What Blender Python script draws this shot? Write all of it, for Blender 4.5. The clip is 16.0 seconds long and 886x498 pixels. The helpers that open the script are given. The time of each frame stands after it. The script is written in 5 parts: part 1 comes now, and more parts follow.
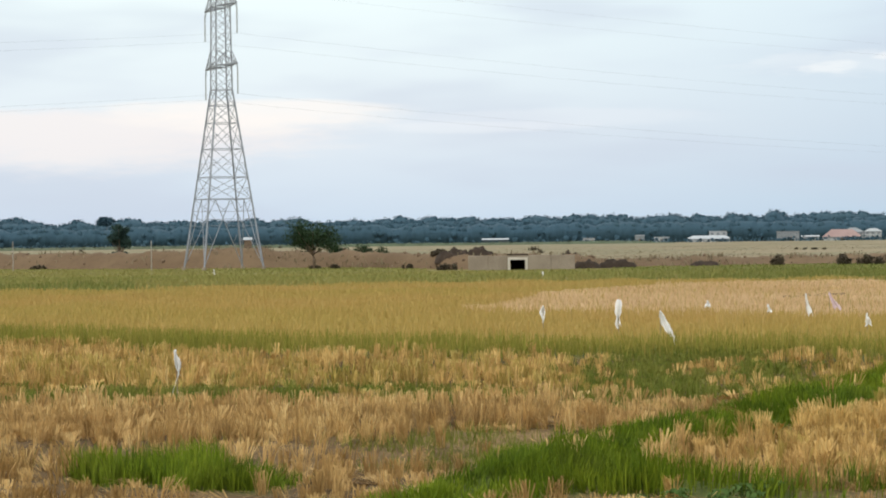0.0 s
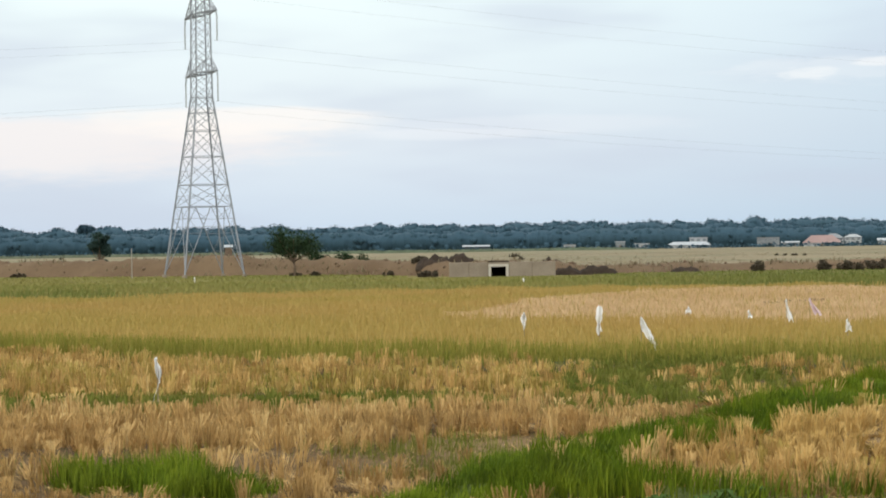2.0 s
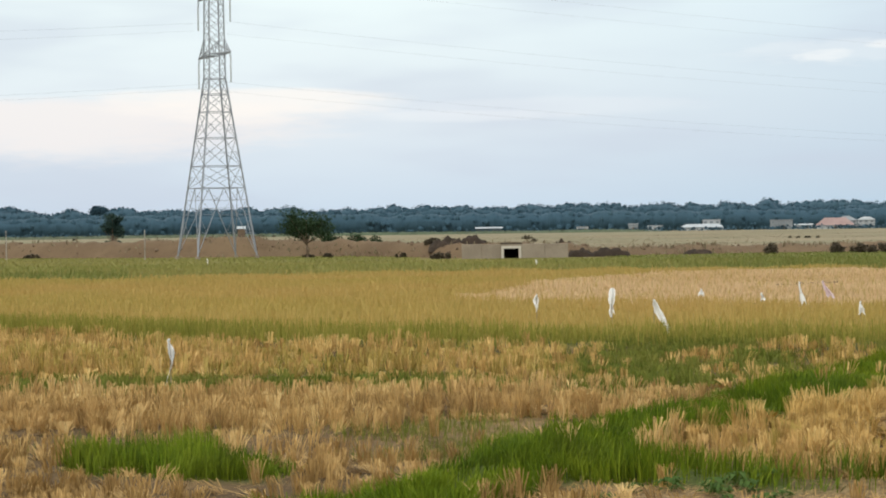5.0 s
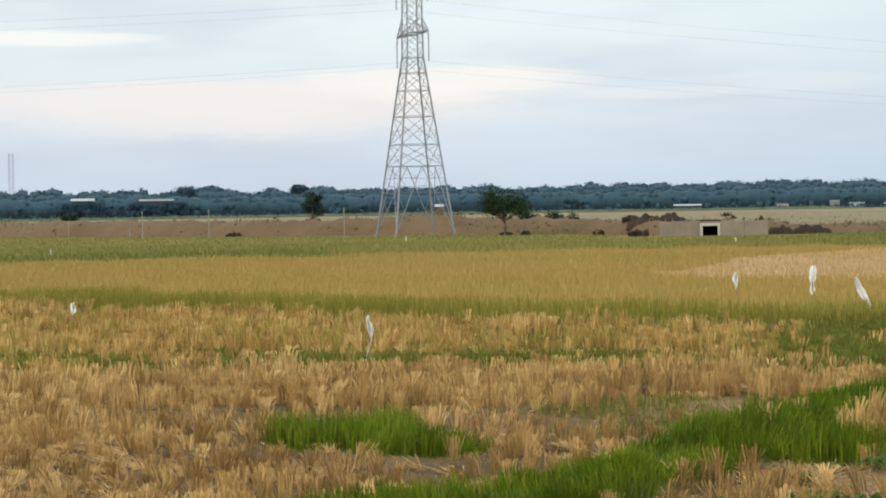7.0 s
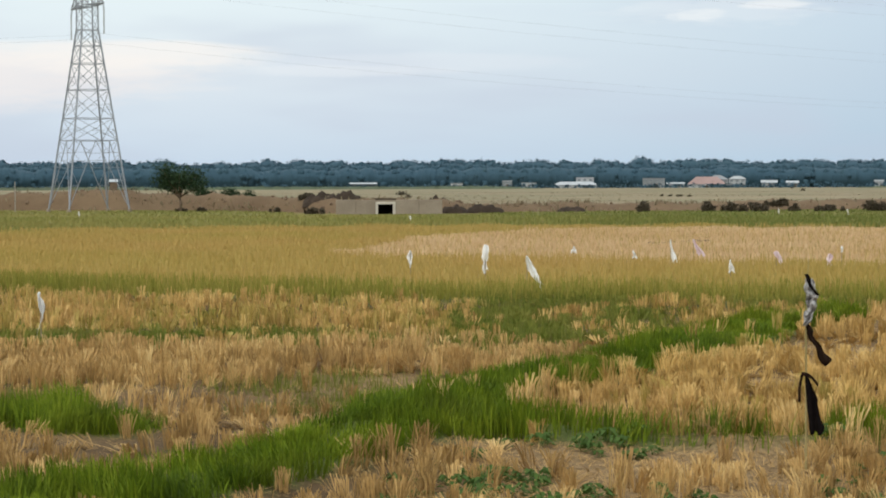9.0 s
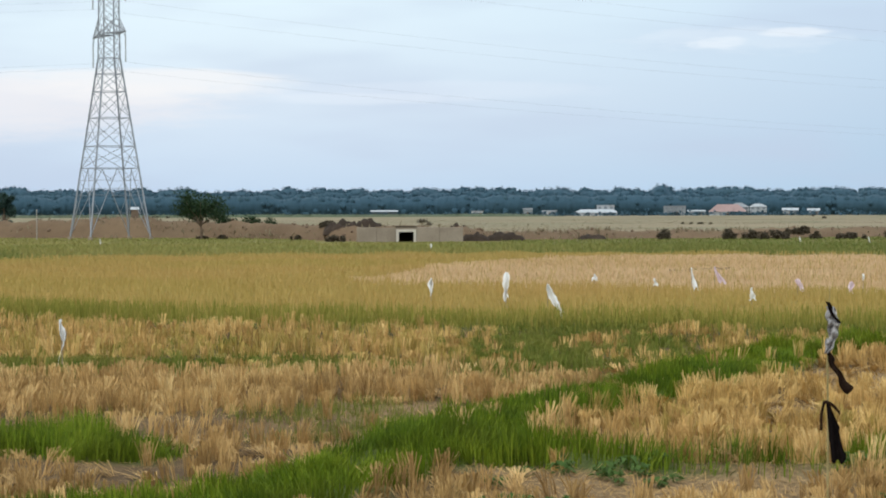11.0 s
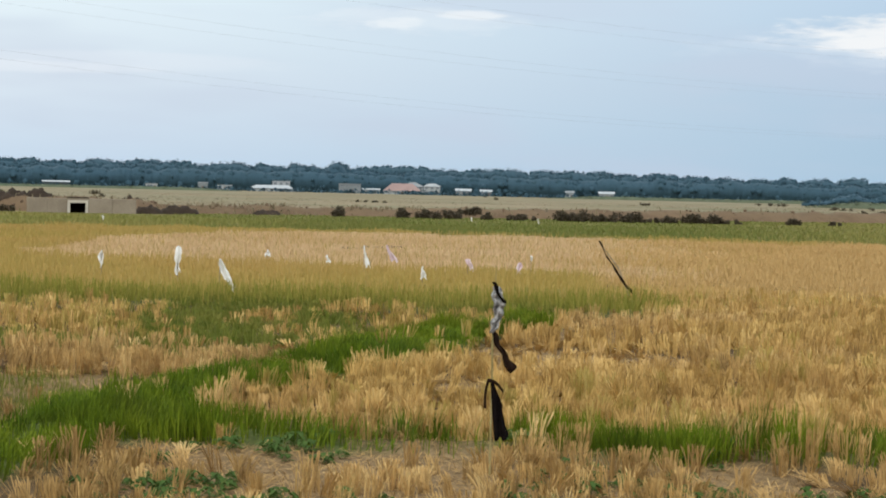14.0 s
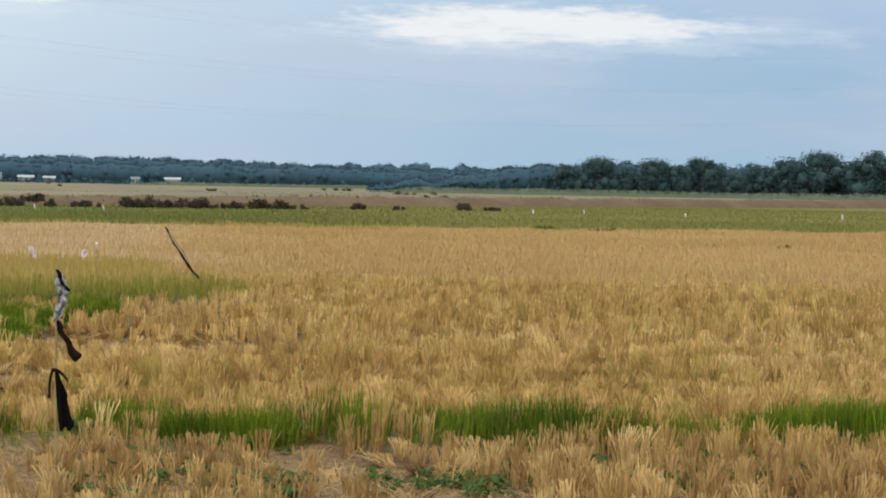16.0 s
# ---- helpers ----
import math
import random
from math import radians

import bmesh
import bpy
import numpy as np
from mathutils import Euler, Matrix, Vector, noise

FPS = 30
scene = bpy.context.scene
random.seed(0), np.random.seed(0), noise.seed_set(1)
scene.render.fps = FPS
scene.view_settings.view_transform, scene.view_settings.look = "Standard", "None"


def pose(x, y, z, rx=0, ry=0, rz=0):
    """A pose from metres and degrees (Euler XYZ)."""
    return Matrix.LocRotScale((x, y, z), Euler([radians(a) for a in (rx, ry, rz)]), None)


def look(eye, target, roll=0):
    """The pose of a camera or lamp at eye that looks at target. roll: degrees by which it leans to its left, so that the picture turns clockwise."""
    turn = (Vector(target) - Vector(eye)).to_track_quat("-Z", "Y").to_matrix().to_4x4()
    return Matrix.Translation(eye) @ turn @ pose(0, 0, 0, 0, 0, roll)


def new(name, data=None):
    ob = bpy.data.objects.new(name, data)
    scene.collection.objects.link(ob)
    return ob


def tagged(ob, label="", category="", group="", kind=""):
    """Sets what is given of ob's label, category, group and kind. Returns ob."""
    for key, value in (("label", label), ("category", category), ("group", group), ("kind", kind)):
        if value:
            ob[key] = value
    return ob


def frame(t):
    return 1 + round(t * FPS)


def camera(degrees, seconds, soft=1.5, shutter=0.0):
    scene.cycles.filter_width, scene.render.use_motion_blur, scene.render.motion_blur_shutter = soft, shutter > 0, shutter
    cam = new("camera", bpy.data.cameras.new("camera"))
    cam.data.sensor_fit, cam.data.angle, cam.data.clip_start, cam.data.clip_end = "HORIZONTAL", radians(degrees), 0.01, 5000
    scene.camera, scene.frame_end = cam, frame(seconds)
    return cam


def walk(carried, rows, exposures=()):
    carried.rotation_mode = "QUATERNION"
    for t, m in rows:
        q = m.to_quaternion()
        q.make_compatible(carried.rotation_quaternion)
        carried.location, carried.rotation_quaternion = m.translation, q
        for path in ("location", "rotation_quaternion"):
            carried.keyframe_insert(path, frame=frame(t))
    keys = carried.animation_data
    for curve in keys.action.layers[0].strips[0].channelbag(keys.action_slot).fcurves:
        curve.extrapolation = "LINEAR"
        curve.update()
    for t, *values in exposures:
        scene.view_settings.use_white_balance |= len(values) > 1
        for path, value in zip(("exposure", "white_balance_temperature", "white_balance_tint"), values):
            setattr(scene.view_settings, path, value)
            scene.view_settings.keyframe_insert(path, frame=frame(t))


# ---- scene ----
# A harvested rice field seen from its edge: z = 0 is the field, the eye stands still and turns.
EYE = 2.6
cam = camera(24.24, 16.0, soft=1.9)


def aim(t, yaw, pitch, roll):
    """The eye turns on the spot and sways a hand's width to the right over the last seconds."""
    sway = 0.045 * min(1.0, max(0.0, (t - 11.8) / 3.2))
    return pose(sway, 0, EYE, 90 + pitch, 0, -yaw) @ pose(0, 0, 0, 0, 0, roll)


# seconds, turn to the right, tilt up, lean
TURNS = [
    (0.0, 0.000, -0.244, -0.696),
    (0.5, 0.035, -0.163, -0.951),
    (1.0, 0.095, -0.165, -1.004),
    (1.5, -0.276, 0.011, -0.857),
    (2.0, 0.537, -0.058, -0.855),
    (2.5, 0.218, -0.349, -0.512),
    (3.0, 0.069, -0.347, -0.636),
    (3.2, 0.312, -0.428, -0.593),
    (5.3, 0.171, -0.620, -0.771),
    (5.5, 0.296, -0.691, -0.900),
    (6.0, -2.078, -0.776, -1.053),
    (6.5, -5.707, -0.800, -1.067),
    (6.7, -6.070, -1.330, -1.020),
    (6.8, -5.800, -1.195, -0.985),
    (7.0, -5.317, -1.100, -0.923),
    (7.5, -3.108, -1.465, -0.641),
    (8.0, -1.041, -1.343, -0.467),
    (8.2, -0.450, -1.240, -0.390),
    (8.5, 1.077, -1.923, -0.250),
    (9.0, 3.663, -1.816, -0.184),
    (9.2, 4.158, -1.693, -0.359),
    (11.3, 2.464, -1.032, -0.066),
    (11.5, 2.076, -1.109, -0.016),
    (12.0, 2.021, -1.274, -0.121),
    (12.5, 2.311, -1.179, 0.001),
    (12.7, 2.760, -1.290, 0.150),
    (13.0, 4.603, -1.353, 0.480),
    (13.3, 7.980, -1.630, 0.680),
    (13.5, 9.583, -1.520, 0.792),
    (13.7, 11.000, -1.570, 1.000),
    (14.0, 12.122, -1.623, 1.328),
    (14.2, 13.250, -1.630, 1.310),
    (14.5, 15.837, -1.372, 1.274),
    (14.7, 16.680, -1.390, 1.350),
    (15.0, 18.840, -1.318, 1.455),
    (15.2, 19.450, -1.460, 1.450),
    (15.5, 20.568, -1.519, 1.448),
    (15.7, 21.640, -1.380, 1.370),
    (16.0, 24.111, -1.781, 1.040),
]
walk(cam, [(t, aim(t, a, b, c)) for t, a, b, c in TURNS], exposures=[(0.0, 0.08, 6650, 8), (7.0, 0.04, 6700, 7), (9.0, 0.0, 6590, 7), (11.4, 0.02, 6180, 7), (13.0, 0.02, 6220, 8), (13.6, 0.03, 6470, 7), (16.0, -0.04, 6430, 8)])


# ---------------------------------------------------------------- light
SUN_EL, SUN_AZ = 42.0, 215.0          # degrees; azimuth clockwise from +y


class Nodes:
    """Short hand for wiring a node tree."""

    def __init__(self, tree):
        self.tree = tree
        tree.nodes.clear()

    def add(self, kind):
        return self.tree.nodes.new(kind)

    def put(self, socket, value):
        if isinstance(value, bpy.types.NodeSocket):
            self.tree.links.new(value, socket)
        elif value is not None:
            socket.default_value = value

    def math(self, op, a, b=None, c=None, clamp=False):
        n = self.add("ShaderNodeMath")
        n.operation, n.use_clamp = op, clamp
        for i, v in enumerate((a, b, c)):
            self.put(n.inputs[i], v)
        return n.outputs[0]

    def mix(self, fac, a, b, blend="MIX"):
        n = self.add("ShaderNodeMix")
        n.data_type, n.blend_type = "RGBA", blend
        self.put(n.inputs["Factor"], fac)
        for socket, v in ((n.inputs[6], a), (n.inputs[7], b)):
            self.put(socket, (*v, 1) if isinstance(v, tuple) and len(v) == 3 else v)
        return n.outputs[2]

    def noise(self, scale, vector=None, detail=4.0, rough=0.55, distort=0.0):
        n = self.add("ShaderNodeTexNoise")
        n.inputs["Scale"].default_value = scale
        n.inputs["Detail"].default_value = detail
        n.inputs["Roughness"].default_value = rough
        n.inputs["Distortion"].default_value = distort
        self.put(n.inputs["Vector"], vector)
        return n.outputs["Fac"]

    def ramp(self, fac, stops):
        n = self.add("ShaderNodeValToRGB")
        e = n.color_ramp.elements
        while len(e) < len(stops):
            e.new(0.5)
        for el, (p, c) in zip(e, stops):
            el.position, el.color = p, (*c, 1) if len(c) == 3 else c
        self.put(n.inputs[0], fac)
        return n.outputs[0]

    def span(self, value, a, b, lo=0.0, hi=1.0, smooth=True):
        n = self.add("ShaderNodeMapRange")
        n.interpolation_type = "SMOOTHSTEP" if smooth else "LINEAR"
        for i, v in enumerate((value, a, b, lo, hi)):
            self.put(n.inputs[i], v)
        return n.outputs[0]


def build_world():
    w = bpy.data.worlds.new("evening_sky")
    scene.world = w
    w.use_nodes = True
    k = Nodes(w.node_tree)
    coord = k.add("ShaderNodeTexCoord").outputs["Generated"]
    xyz = k.add("ShaderNodeSeparateXYZ")
    k.put(xyz.inputs[0], coord)
    x, y, z = xyz.outputs
    az = k.math("MULTIPLY", k.math("ARCTAN2", x, y), 57.2958)
    el = k.math("MULTIPLY", k.math("ARCSINE", z), 57.2958)
    sky = k.add("ShaderNodeTexSky")
    sky.sky_type = "NISHITA"
    sky.sun_disc, sky.sun_elevation, sky.sun_rotation = False, radians(SUN_EL), radians(SUN_AZ)
    sky.air_density, sky.dust_density = 1.0, 2.0
    # a thin high overcast: milky to the zenith, bluer towards the clearer side
    haze = k.ramp(k.span(el, 0.0, 60.0, smooth=False),
                  [(0.0, SKY_LOW), (0.05, SKY_MID), (0.115, SKY_HIGH), (0.35, SKY_UP), (1.0, SKY_TOP)])
    clear = k.ramp(k.span(el, 0.0, 60.0, smooth=False),
                   [(0.0, CLR_LOW), (0.05, CLR_MID), (0.115, CLR_HIGH), (0.35, SKY_UP), (1.0, SKY_TOP)])
    side = k.span(k.math("ABSOLUTE", k.math("SUBTRACT", az, 40.0)), 2.0, 46.0)
    base = k.mix(side, clear, haze)
    # cloud streaks, stretched along the horizon
    flat = k.add("ShaderNodeCombineXYZ")
    k.put(flat.inputs[0], az)
    k.put(flat.inputs[1], k.math("MULTIPLY", el, 5.0))
    wob = k.noise(0.35, flat.outputs[0], 5.0, 0.6)
    frays = k.noise(1.1, flat.outputs[0], 4.0, 0.6)
    fine = k.noise(0.09, flat.outputs[0], 3.0, 0.5)
    base = k.mix(k.math("MULTIPLY", k.span(fine, 0.42, 0.66), 0.5), base, CLOUD_GREY)

    def streak(a0, e0, wa, we, strength, colour, ragged=1.0, top=0.35):
        nonlocal base
        dx = k.math("DIVIDE", k.math("SUBTRACT", az, a0), wa)
        dy = k.math("SUBTRACT", el, e0)
        # sharp upper rim, soft underside
        up = k.math("DIVIDE", k.math("MAXIMUM", dy, 0.0), we * top)
        dn = k.math("DIVIDE", k.math("MINIMUM", dy, 0.0), we)
        r = k.math("ADD", k.math("MULTIPLY", dx, dx), k.math("ADD", k.math("MULTIPLY", up, up), k.math("MULTIPLY", dn, dn)))
        r = k.math("ADD", r, k.math("MULTIPLY", k.math("SUBTRACT", wob, 0.5), 2.2 * ragged))
        r = k.math("ADD", r, k.math("MULTIPLY", k.math("SUBTRACT", frays, 0.5), 1.1 * ragged))
        base = k.mix(k.math("MULTIPLY", k.span(r, 1.2, 0.12), strength), base, colour)

    for row in CLOUDS:
        streak(*row)
    mixed = k.mix(0.94, k.mix(1.0, sky.outputs[0], (0.1, 0.1, 0.1), "MULTIPLY"), base)
    bg = k.add("ShaderNodeBackground")
    k.put(bg.inputs[0], mixed)
    bg.inputs[1].default_value = SKY_STRENGTH
    out = k.add("ShaderNodeOutputWorld")
    k.put(out.inputs[0], bg.outputs[0])


SKY_STRENGTH = 1.03
SKY_LOW, SKY_MID, SKY_HIGH = (0.57, 0.69, 0.85), (0.74, 0.81, 0.90), (0.86, 0.97, 1.0)
CLR_LOW, CLR_MID, CLR_HIGH = (0.36, 0.53, 0.69), (0.345, 0.505, 0.69), (0.44, 0.575, 0.78)
SKY_UP, SKY_TOP = (1.0, 1.06, 1.1), (1.35, 1.4, 1.42)
CLOUD_GREY = (0.56, 0.62, 0.76)
WARM = (0.93, 0.86, 0.86)
# azimuth, elevation, half width, half height, strength, colour, raggedness, upper rim
CLOUDS = [
    (-11.0, 3.3, 9.0, 1.5, 0.7, WARM, 0.5, 0.3),
    (-5.2, 3.72, 4.6, 0.75, 0.75, (0.98, 0.93, 0.91), 0.45, 0.35),
    (-16.5, 4.85, 4.0, 0.3, 0.8, (0.95, 0.95, 0.95), 0.4, 0.6),
    (1.0, 3.15, 3.4, 0.22, 0.4, (0.86, 0.89, 0.95), 0.5, 0.7),
    (10.6, 4.57, 0.9, 0.22, 0.5, (0.93, 0.94, 0.96), 1.5, 1.0),
    (11.4, 4.7, 3.2, 0.45, 0.28, (0.88, 0.91, 0.96), 1.4, 0.8),
    (12.9, 4.87, 0.95, 0.16, 0.5, (0.95, 0.95, 0.97), 1.3, 0.9),
    (26.6, 4.38, 5.5, 0.52, 0.95, (0.99, 0.955, 0.94), 1.2, 1.35),
    (27.4, 4.2, 8.2, 0.75, 0.35, (0.78, 0.83, 0.92), 1.2, 1.0),
    (3.0, 3.4, 5.0, 0.4, 0.35, (0.8, 0.84, 0.92), 0.6, 0.6),
]
build_world()

sun = new("sun", bpy.data.lights.new("sun", "SUN"))
sun.data.energy, sun.data.angle, sun.data.color = 1.2, radians(14), (1.0, 0.93, 0.84)
sun.matrix_world = look((math.sin(radians(SUN_AZ)) * math.cos(radians(SUN_EL)) * 50,
                         math.cos(radians(SUN_AZ)) * math.cos(radians(SUN_EL)) * 50,
                         math.sin(radians(SUN_EL)) * 50), (0, 0, 0))


# ---------------------------------------------------------------- materials
def material(name, build):
    m = bpy.data.materials.new(name)
    m.use_nodes = True
    k = Nodes(m.node_tree)
    out = k.add("ShaderNodeOutputMaterial")
    bsdf = k.add("ShaderNodeBsdfPrincipled")
    bsdf.inputs["Specular IOR Level"].default_value = 0.3
    k.put(out.inputs[0], bsdf.outputs[0])
    build(k, bsdf)
    return m


def bumped(k, bsdf, height, strength=0.4, distance=0.02):
    b = k.add("ShaderNodeBump")
    b.inputs["Strength"].default_value, b.inputs["Distance"].default_value = strength, distance
    k.put(b.inputs["Height"], height)
    k.put(bsdf.inputs["Normal"], b.outputs[0])


def world_pos(k):
    return k.add("ShaderNodeNewGeometry").outputs["Position"]


def blades(name, tones, patch, patch_scale=0.35, amount=0.5, through_light=0.25, hilly=False):
    """Blades and leaves: a tone for each island, and wide patches of another tone."""
    def build(k, bsdf):
        g = k.add("ShaderNodeNewGeometry")
        n = len(tones)
        tone = k.add("ShaderNodeAttribute")
        tone.attribute_name = "tone"
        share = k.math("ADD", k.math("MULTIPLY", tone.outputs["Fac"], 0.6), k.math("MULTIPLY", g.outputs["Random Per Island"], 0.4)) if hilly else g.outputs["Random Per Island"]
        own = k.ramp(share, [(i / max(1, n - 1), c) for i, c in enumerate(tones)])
        wide = k.noise(patch_scale, g.outputs["Position"], 4.0, 0.6)
        col = k.mix(k.math("MULTIPLY", k.span(wide, 0.38, 0.68), amount), own, patch)
        fine = k.noise(9.0, g.outputs["Position"], 2.0)
        col = k.mix(k.span(fine, 0.3, 0.75, 0.0, 0.35), col, tuple(0.62 * c for c in tones[0]))
        k.put(bsdf.inputs["Base Color"], col)
        bsdf.inputs["Roughness"].default_value = 0.75
        bsdf.inputs["Specular IOR Level"].default_value = 0.15
        if through_light:
            tr = k.add("ShaderNodeBsdfTranslucent")
            k.put(tr.inputs[0], col)
            ms = k.add("ShaderNodeMixShader")
            ms.inputs[0].default_value = through_light
            k.put(ms.inputs[1], bsdf.outputs[0])
            k.put(ms.inputs[2], tr.outputs[0])
            out = [q for q in k.tree.nodes if q.bl_idname == "ShaderNodeOutputMaterial"][0]
            k.put(out.inputs[0], ms.outputs[0])
    return material(name, build)


def mottled(name, a, b, c, scale=3.0, rough=0.8, metal=0.0, bump=0.3, fine=40.0, spec=0.3):
    """Two tones in patches, a third in fine grain, with relief."""
    def build(k, bsdf):
        p = world_pos(k)
        n1, n2 = k.noise(scale, p, 5.0, 0.6), k.noise(fine, p, 3.0, 0.6)
        col = k.mix(k.span(n1, 0.35, 0.68), a, b)
        col = k.mix(k.span(n2, 0.45, 0.8, 0.0, 0.6), col, c)
        k.put(bsdf.inputs["Base Color"], col)
        bsdf.inputs["Roughness"].default_value, bsdf.inputs["Metallic"].default_value = rough, metal
        bsdf.inputs["Specular IOR Level"].default_value = spec
        if bump:
            bumped(k, bsdf, n2, bump, 0.02)
    return material(name, build)


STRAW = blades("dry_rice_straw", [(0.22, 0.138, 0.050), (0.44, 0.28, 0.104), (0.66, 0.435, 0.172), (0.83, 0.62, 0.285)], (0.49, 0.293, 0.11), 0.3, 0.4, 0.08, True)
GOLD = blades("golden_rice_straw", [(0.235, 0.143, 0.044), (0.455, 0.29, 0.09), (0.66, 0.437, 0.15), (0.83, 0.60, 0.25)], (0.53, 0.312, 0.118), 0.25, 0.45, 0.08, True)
FIELD_GOLD = blades("dull_golden_rice", [(0.57, 0.378, 0.155), (0.68, 0.455, 0.20), (0.615, 0.405, 0.172)], (0.51, 0.33, 0.13), 0.06, 0.6, 0.2)
PALE = blades("bleached_rice_straw", [(0.66, 0.465, 0.26), (0.77, 0.56, 0.325), (0.71, 0.50, 0.285)], (0.60, 0.395, 0.19), 0.06, 0.6, 0.25)
YELLOWING = blades("yellow_green_straw", [(0.22, 0.165, 0.04), (0.37, 0.275, 0.065), (0.50, 0.37, 0.10), (0.62, 0.48, 0.17)], (0.46, 0.30, 0.10), 0.3, 0.4, 0.12, True)
GREEN = blades("fresh_dike_grass", [(0.030, 0.058, 0.005), (0.09, 0.148, 0.009), (0.165, 0.24, 0.013), (0.29, 0.345, 0.028)], (0.22, 0.232, 0.024), 0.9, 0.35, 0.25, True)
SHOOTS = blades("young_green_shoots", [(0.085, 0.12, 0.016), (0.155, 0.19, 0.028), (0.26, 0.265, 0.05)], (0.36, 0.29, 0.085), 0.5, 0.45, 0.25, True)
OLIVE = blades("olive_dike_grass", [(0.27, 0.25, 0.045), (0.36, 0.30, 0.07), (0.19, 0.20, 0.03), (0.44, 0.33, 0.09)], (0.20, 0.215, 0.03), 0.22, 0.6)
RIPE = blades("ripening_rice", [(0.47, 0.345, 0.10), (0.39, 0.31, 0.085), (0.55, 0.385, 0.13), (0.34, 0.285, 0.075)], (0.55, 0.355, 0.135), 0.045, 0.7)
MEADOW = blades("green_rice", [(0.235, 0.24, 0.068), (0.27, 0.262, 0.078), (0.21, 0.225, 0.06), (0.32, 0.285, 0.095)], (0.34, 0.285, 0.095), 0.03, 0.75)
LUSH = blades("lush_rice", [(0.155, 0.185, 0.045), (0.185, 0.205, 0.052), (0.13, 0.162, 0.04), (0.245, 0.24, 0.075)], (0.22, 0.215, 0.06), 0.04, 0.6)
WASTE = blades("dry_waste_grass", [(0.27, 0.22, 0.14), (0.25, 0.20, 0.125), (0.24, 0.205, 0.12), (0.29, 0.24, 0.155)], (0.25, 0.195, 0.125), 0.03, 0.6)
RUBBLE = blades("broken_clods", [(0.11, 0.073, 0.047), (0.16, 0.105, 0.067), (0.19, 0.127, 0.082), (0.24, 0.17, 0.115)], (0.14, 0.09, 0.058), 0.1, 0.5, 0.0)
# crop greens greyed so that the colour carries distance haze
CANE_HAZED = blades("haze_greyed_crop", [(0.10, 0.135, 0.09), (0.12, 0.155, 0.10), (0.135, 0.16, 0.105)], (0.15, 0.16, 0.11), 0.01, 0.6, 0.0)
WEED = blades("broad_weed_leaf", [(0.065, 0.125, 0.028), (0.09, 0.16, 0.036), (0.05, 0.095, 0.022)], (0.11, 0.16, 0.045), 0.8, 0.4)
# distance haze painted into the foliage: blue lifted, less so in the grove
WOODS_HAZED = blades("haze_tinted_foliage", [(0.040, 0.084, 0.115), (0.044, 0.090, 0.119), (0.038, 0.080, 0.110), (0.049, 0.096, 0.121)], (0.040, 0.086, 0.122), 0.012, 0.6, 0.0)
GROVE_HAZED = blades("haze_tinted_grove", [(0.046, 0.086, 0.088), (0.054, 0.096, 0.094), (0.041, 0.078, 0.082), (0.062, 0.106, 0.098)], (0.048, 0.088, 0.092), 0.05, 0.5, 0.0)
FAR_LEAF = blades("dark_far_leaf", [(0.026, 0.052, 0.042), (0.034, 0.064, 0.05), (0.02, 0.042, 0.036)], (0.03, 0.055, 0.046), 0.3, 0.4, 0.0)
LEAF = blades("tree_leaf", [(0.022, 0.046, 0.018), (0.032, 0.062, 0.022), (0.016, 0.034, 0.015)], (0.028, 0.044, 0.02), 0.5, 0.4, 0.1)
BROWN_BUSH = blades("scrub_leaf", [(0.088, 0.070, 0.046), (0.072, 0.064, 0.040), (0.11, 0.083, 0.056)], (0.07, 0.056, 0.04), 0.6, 0.5, 0.1)
BARK = mottled("tree_bark", (0.13, 0.09, 0.06), (0.19, 0.14, 0.1), (0.07, 0.05, 0.035), 4.0, 0.9)
STEEL = mottled("galvanised_steel", (0.265, 0.285, 0.32), (0.32, 0.34, 0.375), (0.22, 0.23, 0.25), 0.6, 0.6, 0.2, 0.0)
GLAZE = mottled("grey_porcelain", (0.40, 0.42, 0.44), (0.45, 0.46, 0.48), (0.3, 0.3, 0.32), 2.0, 0.35, 0.0, 0.0)
WIRE = mottled("aluminium_cable", (0.16, 0.165, 0.18), (0.2, 0.205, 0.22), (0.13, 0.13, 0.14), 0.3, 0.6, 0.3, 0.0)
EARTH = mottled("dug_red_earth", (0.138, 0.092, 0.055), (0.18, 0.124, 0.074), (0.10, 0.07, 0.044), 0.12, 0.95, 0.0, 0.5, 1.6, 0.1)
CLOD = mottled("dark_clods", (0.038, 0.029, 0.022), (0.06, 0.043, 0.032), (0.03, 0.023, 0.018), 0.9, 0.95, 0.0, 0.6, 5.0, 0.1)
CONCRETE = mottled("weathered_concrete", (0.25, 0.205, 0.155), (0.32, 0.268, 0.205), (0.18, 0.145, 0.11), 0.5, 0.9, 0.0, 0.3, 9.0)
NEW_CONCRETE = mottled("pale_concrete", (0.52, 0.48, 0.41), (0.6, 0.56, 0.48), (0.42, 0.38, 0.33), 1.4, 0.85, 0.0, 0.2, 12.0)
# near-black brown for the inside of the culvert
BARREL_DARK = mottled("near_black_concrete", (0.03, 0.022, 0.018), (0.045, 0.03, 0.022), (0.02, 0.015, 0.012), 2.0, 0.9)
BAMBOO = mottled("old_bamboo", (0.25, 0.2, 0.12), (0.33, 0.27, 0.17), (0.16, 0.12, 0.08), 6.0, 0.7)
GREEN_BAMBOO = mottled("greenish_bamboo", (0.30, 0.25, 0.10), (0.38, 0.31, 0.14), (0.2, 0.17, 0.07), 6.0, 0.8)
BLEACHED_WOOD = mottled("bleached_wood", (0.32, 0.29, 0.25), (0.38, 0.35, 0.30), (0.24, 0.22, 0.19), 6.0, 0.7)
